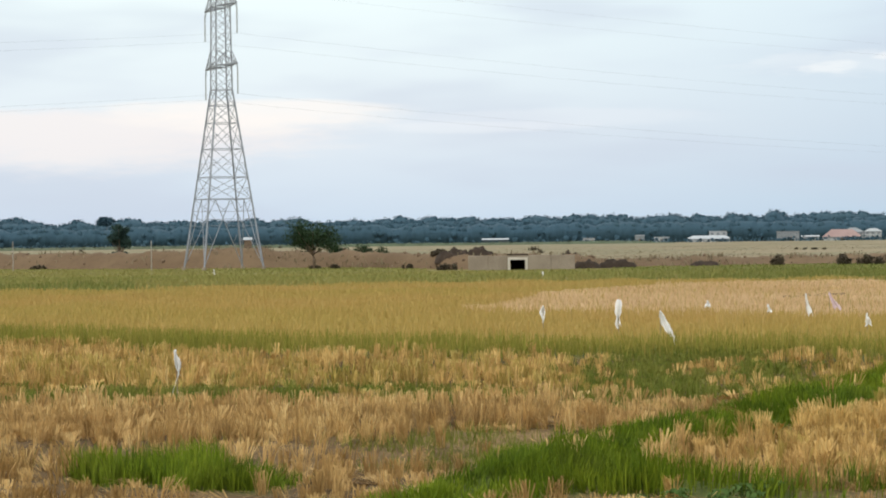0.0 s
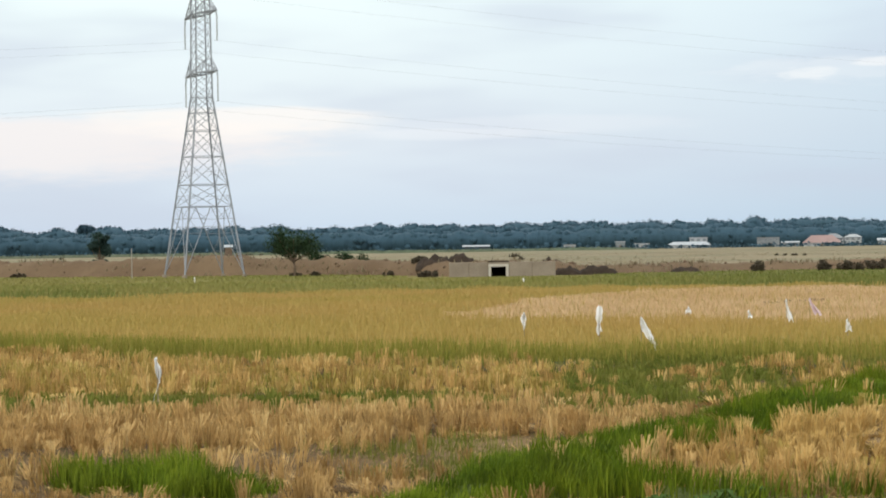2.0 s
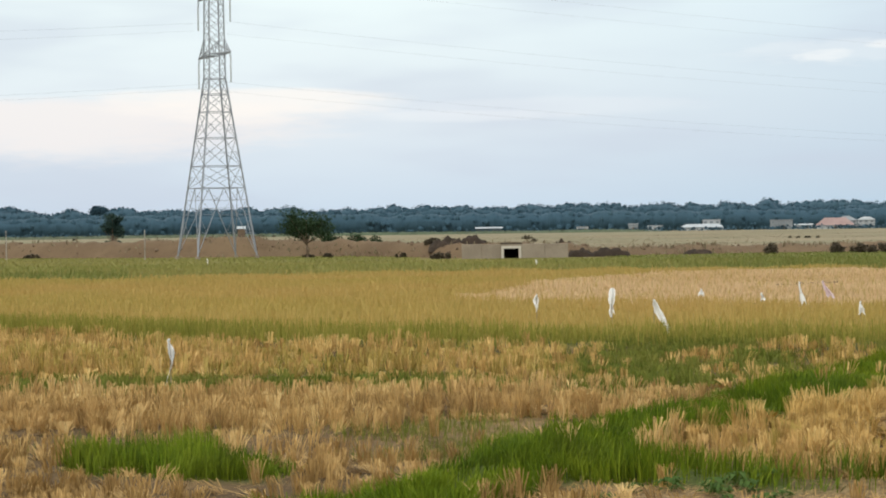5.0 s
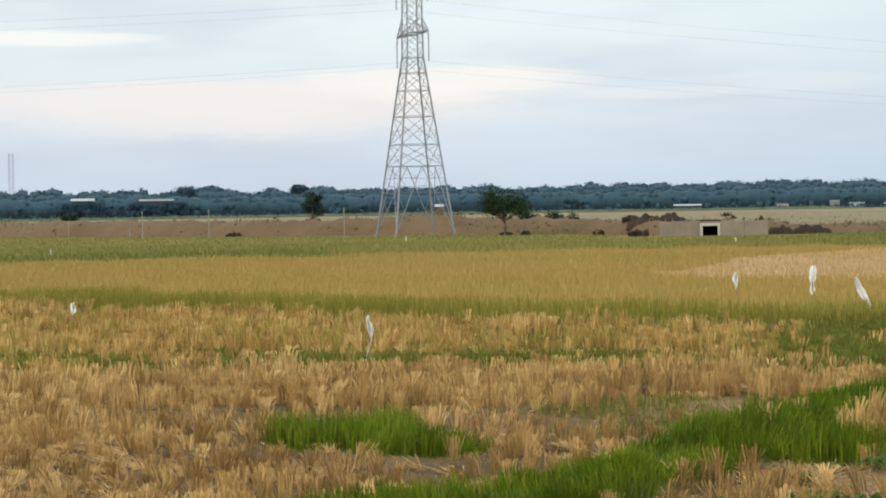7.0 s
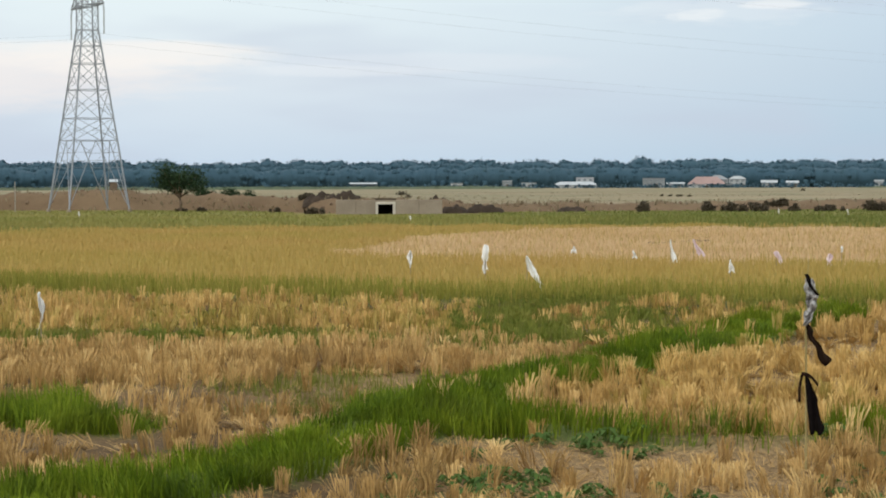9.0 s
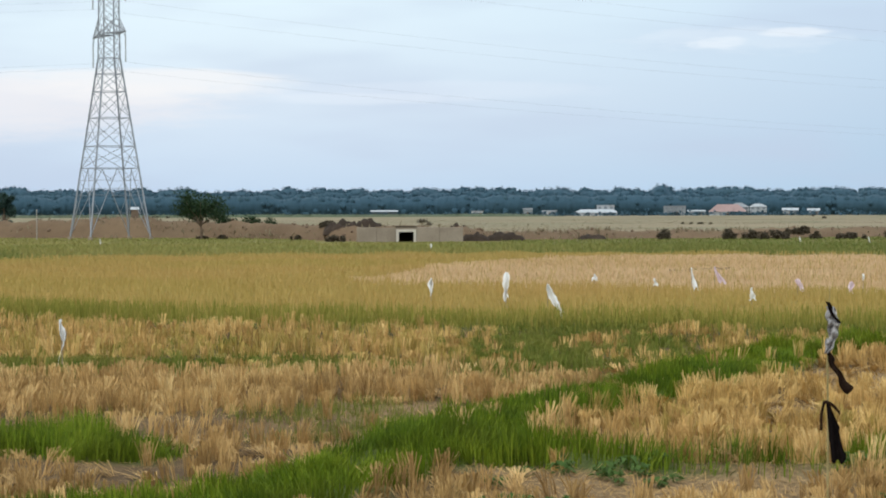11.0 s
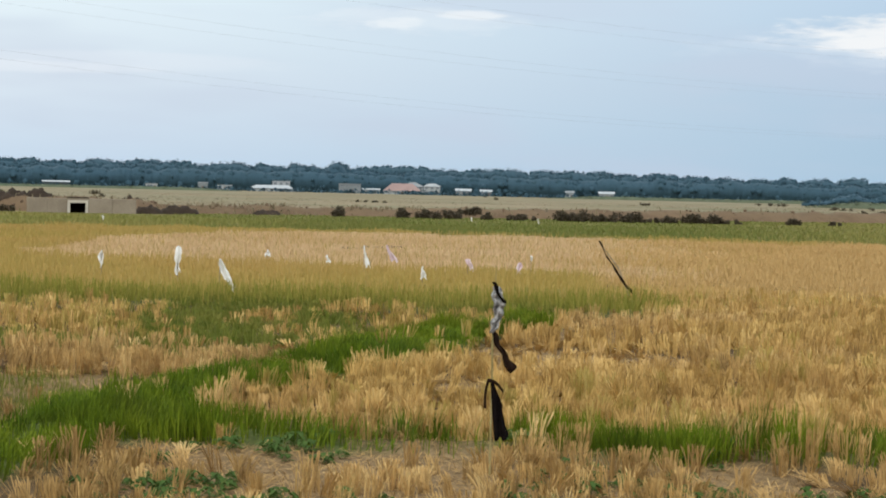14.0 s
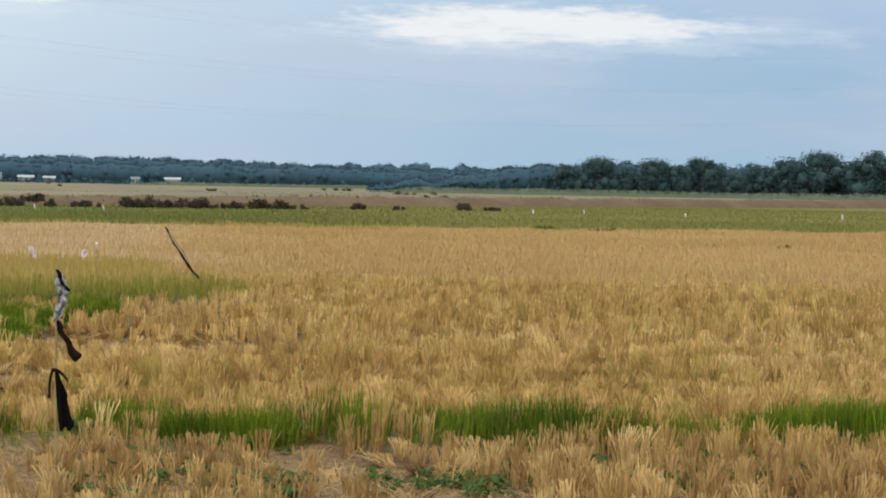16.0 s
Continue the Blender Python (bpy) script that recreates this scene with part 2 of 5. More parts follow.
BLACK_CLOTH = mottled("black_cloth", (0.007, 0.006, 0.006), (0.012, 0.009, 0.009), (0.018, 0.013, 0.012), 14.0, 1.0, 0.0, 0.4, 90.0, 0.0)
BROWN_CLOTH = mottled("dark_brown_cloth", (0.018, 0.011, 0.008), (0.03, 0.018, 0.013), (0.012, 0.008, 0.007), 14.0, 1.0, 0.0, 0.4, 90.0, 0.0)
# grey and white film; pale patches also paint in highlights on its creases
GREY_FILM = mottled("grey_plastic_painted_glints", (0.13, 0.12, 0.115), (0.55, 0.54, 0.53), (0.05, 0.045, 0.04), 22.0, 0.45, 0.0, 0.6, 60.0)
# white walls dulled and blued: distance haze put into their colour
PAINT = mottled("haze_dulled_white_paint", (0.42, 0.44, 0.45), (0.34, 0.36, 0.37), (0.27, 0.29, 0.30), 0.4, 0.8, 0.0, 0.0, 3.0)
TIN = mottled("white_roof_sheet", (0.45, 0.48, 0.50), (0.39, 0.42, 0.44), (0.34, 0.35, 0.35), 0.4, 0.5, 0.2, 0.0, 2.0)
RED_TIN = mottled("red_roof_sheet", (0.29, 0.195, 0.178), (0.335, 0.23, 0.21), (0.245, 0.17, 0.155), 0.3, 0.6, 0.0, 0.0, 2.0)
GREY_TIN = mottled("grey_roof_sheet", (0.2, 0.22, 0.23), (0.26, 0.28, 0.29), (0.16, 0.16, 0.17), 0.3, 0.6, 0.0, 0.0, 2.0)
DARK_TIN = mottled("dark_wall_sheet", (0.05, 0.07, 0.08), (0.065, 0.085, 0.095), (0.04, 0.055, 0.06), 0.3, 0.7, 0.0, 0.0, 2.0)
YELLOW = mottled("dusty_yellow_paint", (0.42, 0.30, 0.12), (0.48, 0.36, 0.17), (0.30, 0.22, 0.12), 1.2, 0.6, 0.0, 0.0, 6.0)
ORANGE = mottled("dusty_orange_paint", (0.46, 0.24, 0.10), (0.50, 0.28, 0.13), (0.36, 0.2, 0.1), 1.2, 0.6, 0.0, 0.0, 6.0)
RUBBER = mottled("muddy_track_steel", (0.05, 0.042, 0.036), (0.09, 0.07, 0.055), (0.03, 0.026, 0.022), 1.6, 0.8, 0.1, 0.0, 6.0)
# dark panes lightened, the haze of distance painted into them
PANE = mottled("haze_lightened_pane", (0.19, 0.21, 0.23), (0.22, 0.24, 0.26), (0.16, 0.18, 0.20), 0.4, 0.15, 0.0, 0.0, 2.0)


def film_build(tint, dirt):
    def build(k, bsdf):
        p = world_pos(k)
        n = k.noise(11.0, p, 4.0, 0.6)
        k.put(bsdf.inputs["Base Color"], k.mix(k.span(n, 0.45, 0.75), tint, dirt))
        bsdf.inputs["Roughness"].default_value = 0.5
        bumped(k, bsdf, k.noise(30.0, p, 3.0), 0.3, 0.01)
        tr, ms = k.add("ShaderNodeBsdfTranslucent"), k.add("ShaderNodeMixShader")
        tr.inputs[0].default_value = (*tint, 1)
        ms.inputs[0].default_value = 0.25
        k.put(ms.inputs[1], bsdf.outputs[0])
        k.put(ms.inputs[2], tr.outputs[0])
        k.put([q for q in k.tree.nodes if q.bl_idname == "ShaderNodeOutputMaterial"][0].inputs[0], ms.outputs[0])
    return build


WHITE_FILM = material("white_plastic_film", film_build((0.93, 0.92, 0.90), (0.82, 0.81, 0.79)))
PINK_FILM = material("pinkish_plastic_film", film_build((0.84, 0.70, 0.74), (0.72, 0.60, 0.64)))


def soil_build(k, bsdf):
    p = world_pos(k)

    def attr(name):
        node = k.add("ShaderNodeAttribute")
        node.attribute_name = name
        return node.outputs["Fac"]
    n1, n2, n3 = k.noise(0.5, p, 5.0, 0.6), k.noise(14.0, p, 4.0, 0.65), k.noise(0.02, p, 4.0, 0.6)
    soil = k.mix(k.span(n1, 0.35, 0.65), (0.075, 0.048, 0.025), (0.125, 0.082, 0.042))
    soil = k.mix(k.span(n2, 0.5, 0.7, 0.0, 0.55), soil, (0.31, 0.205, 0.10))
    lush = k.mix(k.span(n2, 0.35, 0.7), (0.055, 0.072, 0.02), (0.12, 0.14, 0.04))
    ripe = k.mix(k.span(n1, 0.35, 0.7), (0.27, 0.22, 0.06), (0.36, 0.26, 0.085))
    # far fields in long plots across the view, greyed to paint in distance haze
    long_way = k.add("ShaderNodeVectorMath")
    long_way.operation = "MULTIPLY"
    k.put(long_way.inputs[0], p)
    long_way.inputs[1].default_value = (0.011, 0.019, 0.0)
    plots = k.noise(1.0, long_way.outputs[0], 4.0, 0.6)
    far = k.ramp(plots, [(0.3, (0.14, 0.15, 0.085)), (0.42, (0.21, 0.185, 0.11)), (0.5, (0.28, 0.225, 0.145)), (0.57, (0.18, 0.175, 0.10)), (0.72, (0.31, 0.265, 0.18))])
    far = k.mix(k.span(n3, 0.4, 0.65, 0.0, 0.25), far, (0.2, 0.14, 0.09))
    dry = k.mix(k.span(n2, 0.35, 0.7), (0.16, 0.105, 0.052), (0.32, 0.22, 0.115))
    soil = k.mix(attr("bare"), soil, dry)
    col = k.mix(attr("green"), soil, lush)
    col = k.mix(attr("ripe"), col, ripe)
    col = k.mix(attr("far"), col, far)
    k.put(bsdf.inputs["Base Color"], col)
    bsdf.inputs["Roughness"].default_value = 0.95
    bsdf.inputs["Specular IOR Level"].default_value = 0.1
    bumped(k, bsdf, n2, 0.6, 0.03)


SOIL = material("field_soil", soil_build)


# ---------------------------------------------------------------- building helpers
def mesh_of(name, verts, faces, mat, smooth=False):
    me = bpy.data.meshes.new(name)
    verts, faces = np.asarray(verts, dtype=np.float32), np.asarray(faces, dtype=np.int32)
    n = faces.shape[1]
    me.vertices.add(len(verts))
    me.vertices.foreach_set("co", verts.ravel())
    me.loops.add(faces.size)
    me.loops.foreach_set("vertex_index", faces.ravel())
    me.polygons.add(len(faces))
    me.polygons.foreach_set("loop_start", np.arange(0, faces.size, n, dtype=np.int32))
    me.polygons.foreach_set("loop_total", np.full(len(faces), n, dtype=np.int32))
    if smooth:
        me.polygons.foreach_set("use_smooth", np.ones(len(faces), dtype=bool))
    me.materials.append(mat)
    me.update(calc_edges=True)
    return me


def part(name, bm, mat, parent=None, label="", smooth=False):
    """Links a bmesh (or a ready mesh) as one object under its thing."""
    if isinstance(bm, bmesh.types.BMesh):
        me = bpy.data.meshes.new(name)
        bm.normal_update()
        bm.to_mesh(me)
        bm.free()
        me.materials.append(mat)
        if smooth:
            me.polygons.foreach_set("use_smooth", np.ones(len(me.polygons), dtype=bool))
    else:
        me = bm
    ob = new(name, me)
    ob.parent = parent
    if label:
        ob["label"] = label
    return ob


def bar(bm, a, b, w, d=None):
    """A bar of square or flat section from a to b."""
    a, b = Vector(a), Vector(b)
    way = b - a
    m = Matrix.Translation((a + b) / 2) @ way.to_track_quat("Z", "Y").to_matrix().to_4x4() @ Matrix.Diagonal((w, d or w, way.length, 1))
    bmesh.ops.create_cube(bm, size=1, matrix=m)


def block(bm, lo, hi):
    lo, hi = Vector(lo), Vector(hi)
    bmesh.ops.create_cube(bm, size=1, matrix=Matrix.Translation((lo + hi) / 2) @ Matrix.Diagonal((*(hi - lo), 1)))


def tube(bm, path, radii, sides=7):
    """A tapered tube along a path."""
    path = [Vector(p) for p in path]
    rings = []
    for i, p in enumerate(path):
        way = (path[min(i + 1, len(path) - 1)] - path[max(i - 1, 0)]).normalized()
        q = way.to_track_quat("Z", "Y")
        rings.append([bm.verts.new(p + q @ Vector((math.cos(t) * radii[i], math.sin(t) * radii[i], 0)))
                      for t in (2 * math.pi * j / sides for j in range(sides))])
    for r0, r1 in zip(rings, rings[1:]):
        for j in range(sides):
            bm.faces.new((r0[j], r0[(j + 1) % sides], r1[(j + 1) % sides], r1[j]))
    bm.faces.new(rings[-1])
    bm.faces.new(rings[0][::-1])


def at(az, d, z=0.0):
    return (d * math.sin(radians(az)), d * math.cos(radians(az)), z)


def value_noise(x, y, scale, seed=0):
    """Smooth value noise on arrays, 0 to 1."""
    r = np.random.RandomState(seed).rand(256, 256)
    u, v = np.asarray(x) * scale + 311.7, np.asarray(y) * scale + 173.3
    i, j = np.floor(u).astype(int), np.floor(v).astype(int)
    f, g = u - i, v - j
    f, g = f * f * (3 - 2 * f), g * g * (3 - 2 * g)
    i0, j0, i1, j1 = i % 256, j % 256, (i + 1) % 256, (j + 1) % 256
    return (r[i0, j0] * (1 - f) + r[i1, j0] * f) * (1 - g) + (r[i0, j1] * (1 - f) + r[i1, j1] * f) * g


def fractal(x, y, scale, seed=0):
    return (value_noise(x, y, scale, seed) * 0.55 + value_noise(x, y, scale * 2.3, seed + 1) * 0.3 + value_noise(x, y, scale * 5.1, seed + 2) * 0.15)


def step(a, b, v):
    t = np.clip((v - a) / (b - a), 0, 1)
    return t * t * (3 - 2 * t)


def off_line(x, y, line):
    """Distance of points from a polyline."""
    best = np.full(np.shape(x), 1e9)
    for (ax, ay), (bx, by) in zip(line, line[1:]):
        dx, dy = bx - ax, by - ay
        t = np.clip(((x - ax) * dx + (y - ay) * dy) / (dx * dx + dy * dy), 0, 1)
        best = np.minimum(best, np.hypot(x - ax - t * dx, y - ay - t * dy))
    return best


# ---------------------------------------------------------------- the plan of the fields
DIKE = [(-3.4, 14.2), (-2.1, 15.9), (-1.25, 16.75), (-0.82, 17.4), (-0.35, 18.3), (0.18, 19.35), (0.75, 21.0), (1.4, 22.8), (1.85, 23.95), (2.55, 25.0), (3.2, 25.9), (3.97, 27.5), (4.6, 28.7), (5.8, 31.3), (7.1, 33.7), (8.25, 35.5), (9.6, 37.2)]
SPUR = [(0.6, 20.5), (1.1, 20.8), (1.7, 21.4), (2.3, 21.3), (2.8, 21.0), (3.3, 20.6), (4.0, 20.3), (4.6, 20.05), (6.0, 19.7), (7.5, 19.3), (8.6, 18.65), (9.3, 18.15), (11.0, 18.0), (12.4, 17.6), (16.5, 16.2)]
PATCH = [(-3.6, 22.7), (-2.9, 22.8), (-2.5, 22.0), (-2.05, 21.9)]
CROSS_DIKE = [(-44.0, 72.0), (-27.0, 62.0), (-18.6, 57.4), (-15.0, 55.8), (-11.2, 53.2), (-7.7, 50.0), (-4.6, 47.6), (-2.0, 46.1), (1.0, 45.2), (4.6, 44.2), (8.2, 43.5), (12.4, 41.9)]
DITCH = [(-6.5, 25.3), (-3.0, 25.0), (-1.5, 24.7), (-0.3, 24.5), (0.5, 25.2), (1.2, 26.3)]
LODGED = [(8.7, 30.4, 2.2), (6.0, 26.0, 1.2), (10.7, 35.5, 1.2), (0.6, 27.4, 0.9)]
BANK_FOOT = [(-150.0, 318.0), (-90.0, 262.0), (-60.0, 232.0), (-29.0, 209.0), (-10.0, 205.0), (1.0, 182.0), (12.5, 181.0), (24.0, 188.0), (39.0, 190.0), (87.0, 212.0), (189.0, 272.0), (300.0, 340.0)]
EDGE_L, EDGE_R = -19.5, 38.5          # the sector that the eye turns through, degrees


def before_bank(x, y):
    """How far a point lies before the foot of the bank."""
    return np.interp(x, [p[0] for p in BANK_FOOT], [p[1] for p in BANK_FOOT]) - y


def zones(x, y):
    """How much of each growth stands at a point of the field: a dict of weights."""
    d, a = np.hypot(x, y), np.degrees(np.arctan2(x, y))
    n, m = fractal(x, y, 0.45, 3), fractal(x, y, 0.11, 7)
    wob = (n - 0.5) * 0.9
    rag = (fractal(x, y, 1.6, 5) - 0.5) * 0.5
    dike = step(1.12, 0.8, off_line(x, y, DIKE) / np.interp(d, [16, 18, 21, 24, 29, 33, 37], [0.62, 0.64, 0.68, 0.66, 1.0, 0.95, 0.55]) + wob * 0.3 + rag * 0.35)
    spur = step(0.74, 0.5, off_line(x, y, SPUR) + wob * 0.15 + rag * 0.4) * np.where(x > 3.4, np.where(x > 7.5, 0.5, 0.15) + 0.5 * step(0.33, 0.43, fractal(x, y, 0.42, 25)) + 0.35 * (x < 7.5) * step(0.33, 0.43, fractal(x, y, 0.42, 25)), 1.0)
    patch = step(0.6, 0.36, off_line(x, y, PATCH) + wob * 0.2 + rag * 0.5)
    green = np.clip(dike + spur + patch, 0, 1)
    cross = step(2.5, 1.5, off_line(x, y, CROSS_DIKE) + wob * 1.2)
    left = off_side(x, y)             # 1 on the far side of the dike (left), 0 on the near right side
    line = np.interp(x, [p[0] for p in CROSS_DIKE], [p[1] for p in CROSS_DIKE])
    beyond = np.where((left > 0.5) | (x < 11.5), step(-0.8, 0.8, y - line), step(-7.0, 7.0, d - 49.0 - (m - 0.5) * 14))
    # the pale cut band: opens to the right behind the ripe strip
    band_near = np.where(a < 16.5, np.interp(a, [0.0, 4.0, 9.0, 16.5], [71.0, 68.0, 65.5, 63.0]), 57.0 - (a - 16.5) * 0.6) + (m - 0.5) * 5
    band_far = np.interp(a, [0.0, 0.65, 1.9, 3.8, 6.0, 9.0, 16.0, 21.0, 26.0, 31.0, 36.0], [72, 75, 82, 97, 109, 112, 112, 109, 111, 118, 122]) + (n - 0.5) * 5
    band = step(-1.2, 1.2, d - band_near) * step(1.2, -1.2, d - band_far) * step(0.0, 0.8, a)
    meadow = step(-4.0, 4.0, d - np.interp(a, [-12, 2, 5, 16, 21, 26, 31, 36], [106, 116, 113, 113, 111, 112, 119, 123]) - (m - 0.5) * 10)
    bare = step(0.3, -0.5, np.maximum(np.abs(x - 3.9 - (21 - y) * 0.1) - 3.2, y - 20.9 + 0.28 * (x - 1) + wob)) * step(-0.3, 0.4, off_line(x, y, DIKE) - 0.8)
    ditch = step(1.1, 0.85, off_line(x, y, DITCH) / np.interp(x, [-4.5, -2.5], [1.15, 1.45]) + wob * 0.2 + rag * 0.25)
    lodged = np.zeros(np.shape(x))
    for lx, ly, lr in LODGED:
        lodged = np.maximum(lodged, step(1.15, 0.6, np.hypot(x - lx, (y - ly) * 0.7) / lr + wob * 0.8))
    # regrowth: a strip behind the first rows, and the wet corner between the two dikes
    regrowth = left * (0.9 * step(2.4, 1.5, np.abs(y - 33.6 + 0.1 * x) + wob * 1.2) * step(2.5, -0.5, x)
                       + 0.16 * step(35.5, 38.0, y + wob * 3) + 0.9 * step(0.8, 3.2, x - (y - 30) * 0.12 + wob * 3) * step(28.5, 31.0, y + wob * 2))
    return dict(green=green, cross=cross * (1 - green), left=left, beyond=beyond, band=band, meadow=meadow, bare=bare, ditch=ditch, lodged=lodged, regrowth=np.clip(regrowth, 0, 0.92), n=n, m=m, d=d, a=a)


def off_side(x, y):
    """1 on the left of the green dike, 0 on its right."""
    line_x = np.interp(y, [p[1] for p in DIKE], [p[0] for p in DIKE])
    line_x = np.where(y > 36.8, 9.6 + (y - 36.8) * 0.5, line_x)
    return (x < line_x).astype(float)


def lift(x, y):
    """The height of the ground: dikes a little proud, the ditch sunk, a slope up to where the viewer stands."""
    d = np.hypot(x, y)
    near = step(11.0, 6.0, d) * 1.05
    z = (fractal(x, y, 0.9, 11) - 0.5) * 0.10 * step(260.0, 60.0, d)
    z = z + 0.12 * step(1.3, 0.3, off_line(x, y, DIKE)) + 0.08 * step(0.8, 0.2, off_line(x, y, SPUR))
    z = z + 0.15 * step(3.5, 1.0, off_line(x, y, CROSS_DIKE)) - 0.14 * step(0.9, 0.2, off_line(x, y, DITCH))
    return z * (1 - step(11.0, 6.0, d)) + near


def build_ground():
    angles = np.radians(np.concatenate([np.arange(-180, -24, 4.0), np.arange(-24, 44, 0.3), np.arange(44, 180, 4.0)]))
    radii = np.concatenate([[0.5, 2, 4, 6], np.exp(np.linspace(np.log(7.0), np.log(4600.0), 300))])
    rr, aa = np.meshgrid(radii, angles, indexing="ij")
    x, y = rr * np.sin(aa), rr * np.cos(aa)
    z = lift(x, y)
    verts = np.stack([x, y, z], -1).reshape(-1, 3)
    nr, na = rr.shape
    i, j = np.meshgrid(np.arange(nr - 1), np.arange(na), indexing="ij")
    k = (j + 1) % na
    faces = np.stack([i * na + j, i * na + k, (i + 1) * na + k, (i + 1) * na + j], -1).reshape(-1, 4)[:, ::-1]
    # close the sheet under the eye
    centre = len(verts)
    verts = np.vstack([verts, [[0, 0, 1.05]]])
    ring = np.arange(na)
    lid = np.stack([np.full(na, centre), ring, (ring + 1) % na, (ring + 1) % na], -1)
    me = bpy.data.meshes.new("ground")
    me.from_pydata(verts.tolist(), [], faces.tolist() + [tuple(f[:3])[::-1] for f in lid.tolist()])
    me.polygons.foreach_set("use_smooth", np.ones(len(me.polygons), dtype=bool))
    me.materials.append(SOIL)
    zz = zones(verts[:, 0], verts[:, 1])
    masks = dict(green=np.clip(zz["green"] + zz["cross"] * 0.8 + zz["meadow"] * 0.75, 0, 1),
                 ripe=np.clip(zz["beyond"] * (1 - zz["meadow"]) * (1 - 0.7 * zz["band"]) * 0.85 + zz["meadow"] * 0.4, 0, 1),
                 far=step(-2.0, -14.0, before_bank(verts[:, 0], verts[:, 1])) * step(150, 170, verts[:, 1]), bare=np.clip(zz["bare"] * 0.9 + zz["ditch"] * 0.35 + zz["lodged"] * 0.9, 0, 1))
    for key, v in masks.items():
        layer = me.attributes.new(key, "FLOAT", "POINT")
        layer.data.foreach_set("value", v.astype(np.float32))
    return tagged(new("ground", me), "flat harvested rice field soil with straw and grass", "ground", kind="structure")


build_ground()


def build_bank():
    """The dug-up canal bank behind the fields: foot line, height and heaps."""
    foot = BANK_FOOT
    fx, fy = np.array([p[0] for p in foot]), np.array([p[1] for p in foot])
    n = 1100
    s = np.linspace(0, len(foot) - 1, n)
    x, y = np.interp(s, range(len(foot)), fx), np.interp(s, range(len(foot)), fy)
    ker = np.ones(25) / 25
    y[12:-12] = np.convolve(y, ker, "valid")
    h = np.interp(x, [-150, -60, -30, -22, -14, -2, 1, 3, 12, 14, 30, 60, 110, 200, 300], [1.95, 1.85, 1.72, 2.25, 1.68, 1.45, 1.3, 1.2, 1.2, 0.75, 0.75, 0.95, 1.1, 1.2, 1.3])
    h = h * (0.86 + 0.28 * fractal(x, y * 0, 0.25, 31)) + 0.5 * (fractal(x, x * 0, 0.9, 33) - 0.5)
    across = np.array([0.0, 0.6, 1.3, 2.2, 3.1, 4.2, 6.0, 8.0, 10.0, 12.0])
    rise = np.array([-0.06, 0.22, 0.5, 0.78, 0.94, 1.0, 0.97, 0.8, 0.35, -0.06])
    verts, faces = [], []
    m = len(across)
    for i in range(n):
        for j in range(m):
            px, py = x[i], y[i] + across[j]
            r = (float(fractal(np.array([px]), np.array([py]), 1.3, 41)[0]) - 0.5) * 0.24 if 0 < j < m - 1 else 0
            verts.append((px, py + r, max(h[i] * rise[j] + r * 0.9, -0.06) if 0 < j < m - 1 else -0.06))
    i, j = np.meshgrid(np.arange(n - 1), np.arange(m - 1), indexing="ij")
    faces = np.stack([i * m + j, (i + 1) * m + j, (i + 1) * m + j + 1, i * m + j + 1], -1).reshape(-1, 4)
    tagged(new("earth_bank", mesh_of("earth_bank", np.array(verts), faces, EARTH, False)), "long bank of dug reddish-brown earth along the canal", "earth bank", kind="structure")
    # clods and dry tufts lying over the slope
    r = np.random.RandomState(43)
    k = r.randint(0, n, 420)
    off = r.uniform(0.1, 6.5, len(k))
    up = np.interp(off, across, rise) * h[k]
    size = np.abs(r.normal(0.04, 0.08, len(k))) + 0.04
    spots = np.stack([x[k] + r.uniform(-0.2, 0.2, len(k)), y[k] + off, up, size], -1)
    v, f = lump_shells(spots, 44, 4, 6)
    tagged(new("bank_rubble", mesh_of("bank_rubble", v, f, RUBBLE)), "broken clods and stones strewn over the bank", "rubble", kind="stuff")
    k = r.randint(0, n, 3500)
    off = r.uniform(-0.4, 7.0, len(k)) * r.rand(len(k)) ** 0.4
    keep = r.rand(len(k)) < step(0.4, 0.62, fractal(x[k], off * 3, 0.22, 97))
    k, off = k[keep], off[keep]
    blade_field("bank_grass", x[k], y[k] + off, np.maximum(np.interp(off, across, rise) * h[k], 0), r.uniform(0.1, 0.4, len(k)), r.uniform(0.08, 0.25, len(k)), r.uniform(0.02, 0.25, len(k)), WASTE, "dry grass tufts on the earth bank", r, simple=True)


# ---------------------------------------------------------------- growth: many blades in one mesh each
def scatter(count, d0, d1, seed, grade=1.0):
    r = np.random.RandomState(seed)
    a = np.radians(r.uniform(EDGE_L, EDGE_R, count))
    t = r.rand(count)
    d = np.sqrt(d0 ** 2 + t ** grade * (d1 ** 2 - d0 ** 2))
    return d * np.sin(a), d * np.cos(a), r


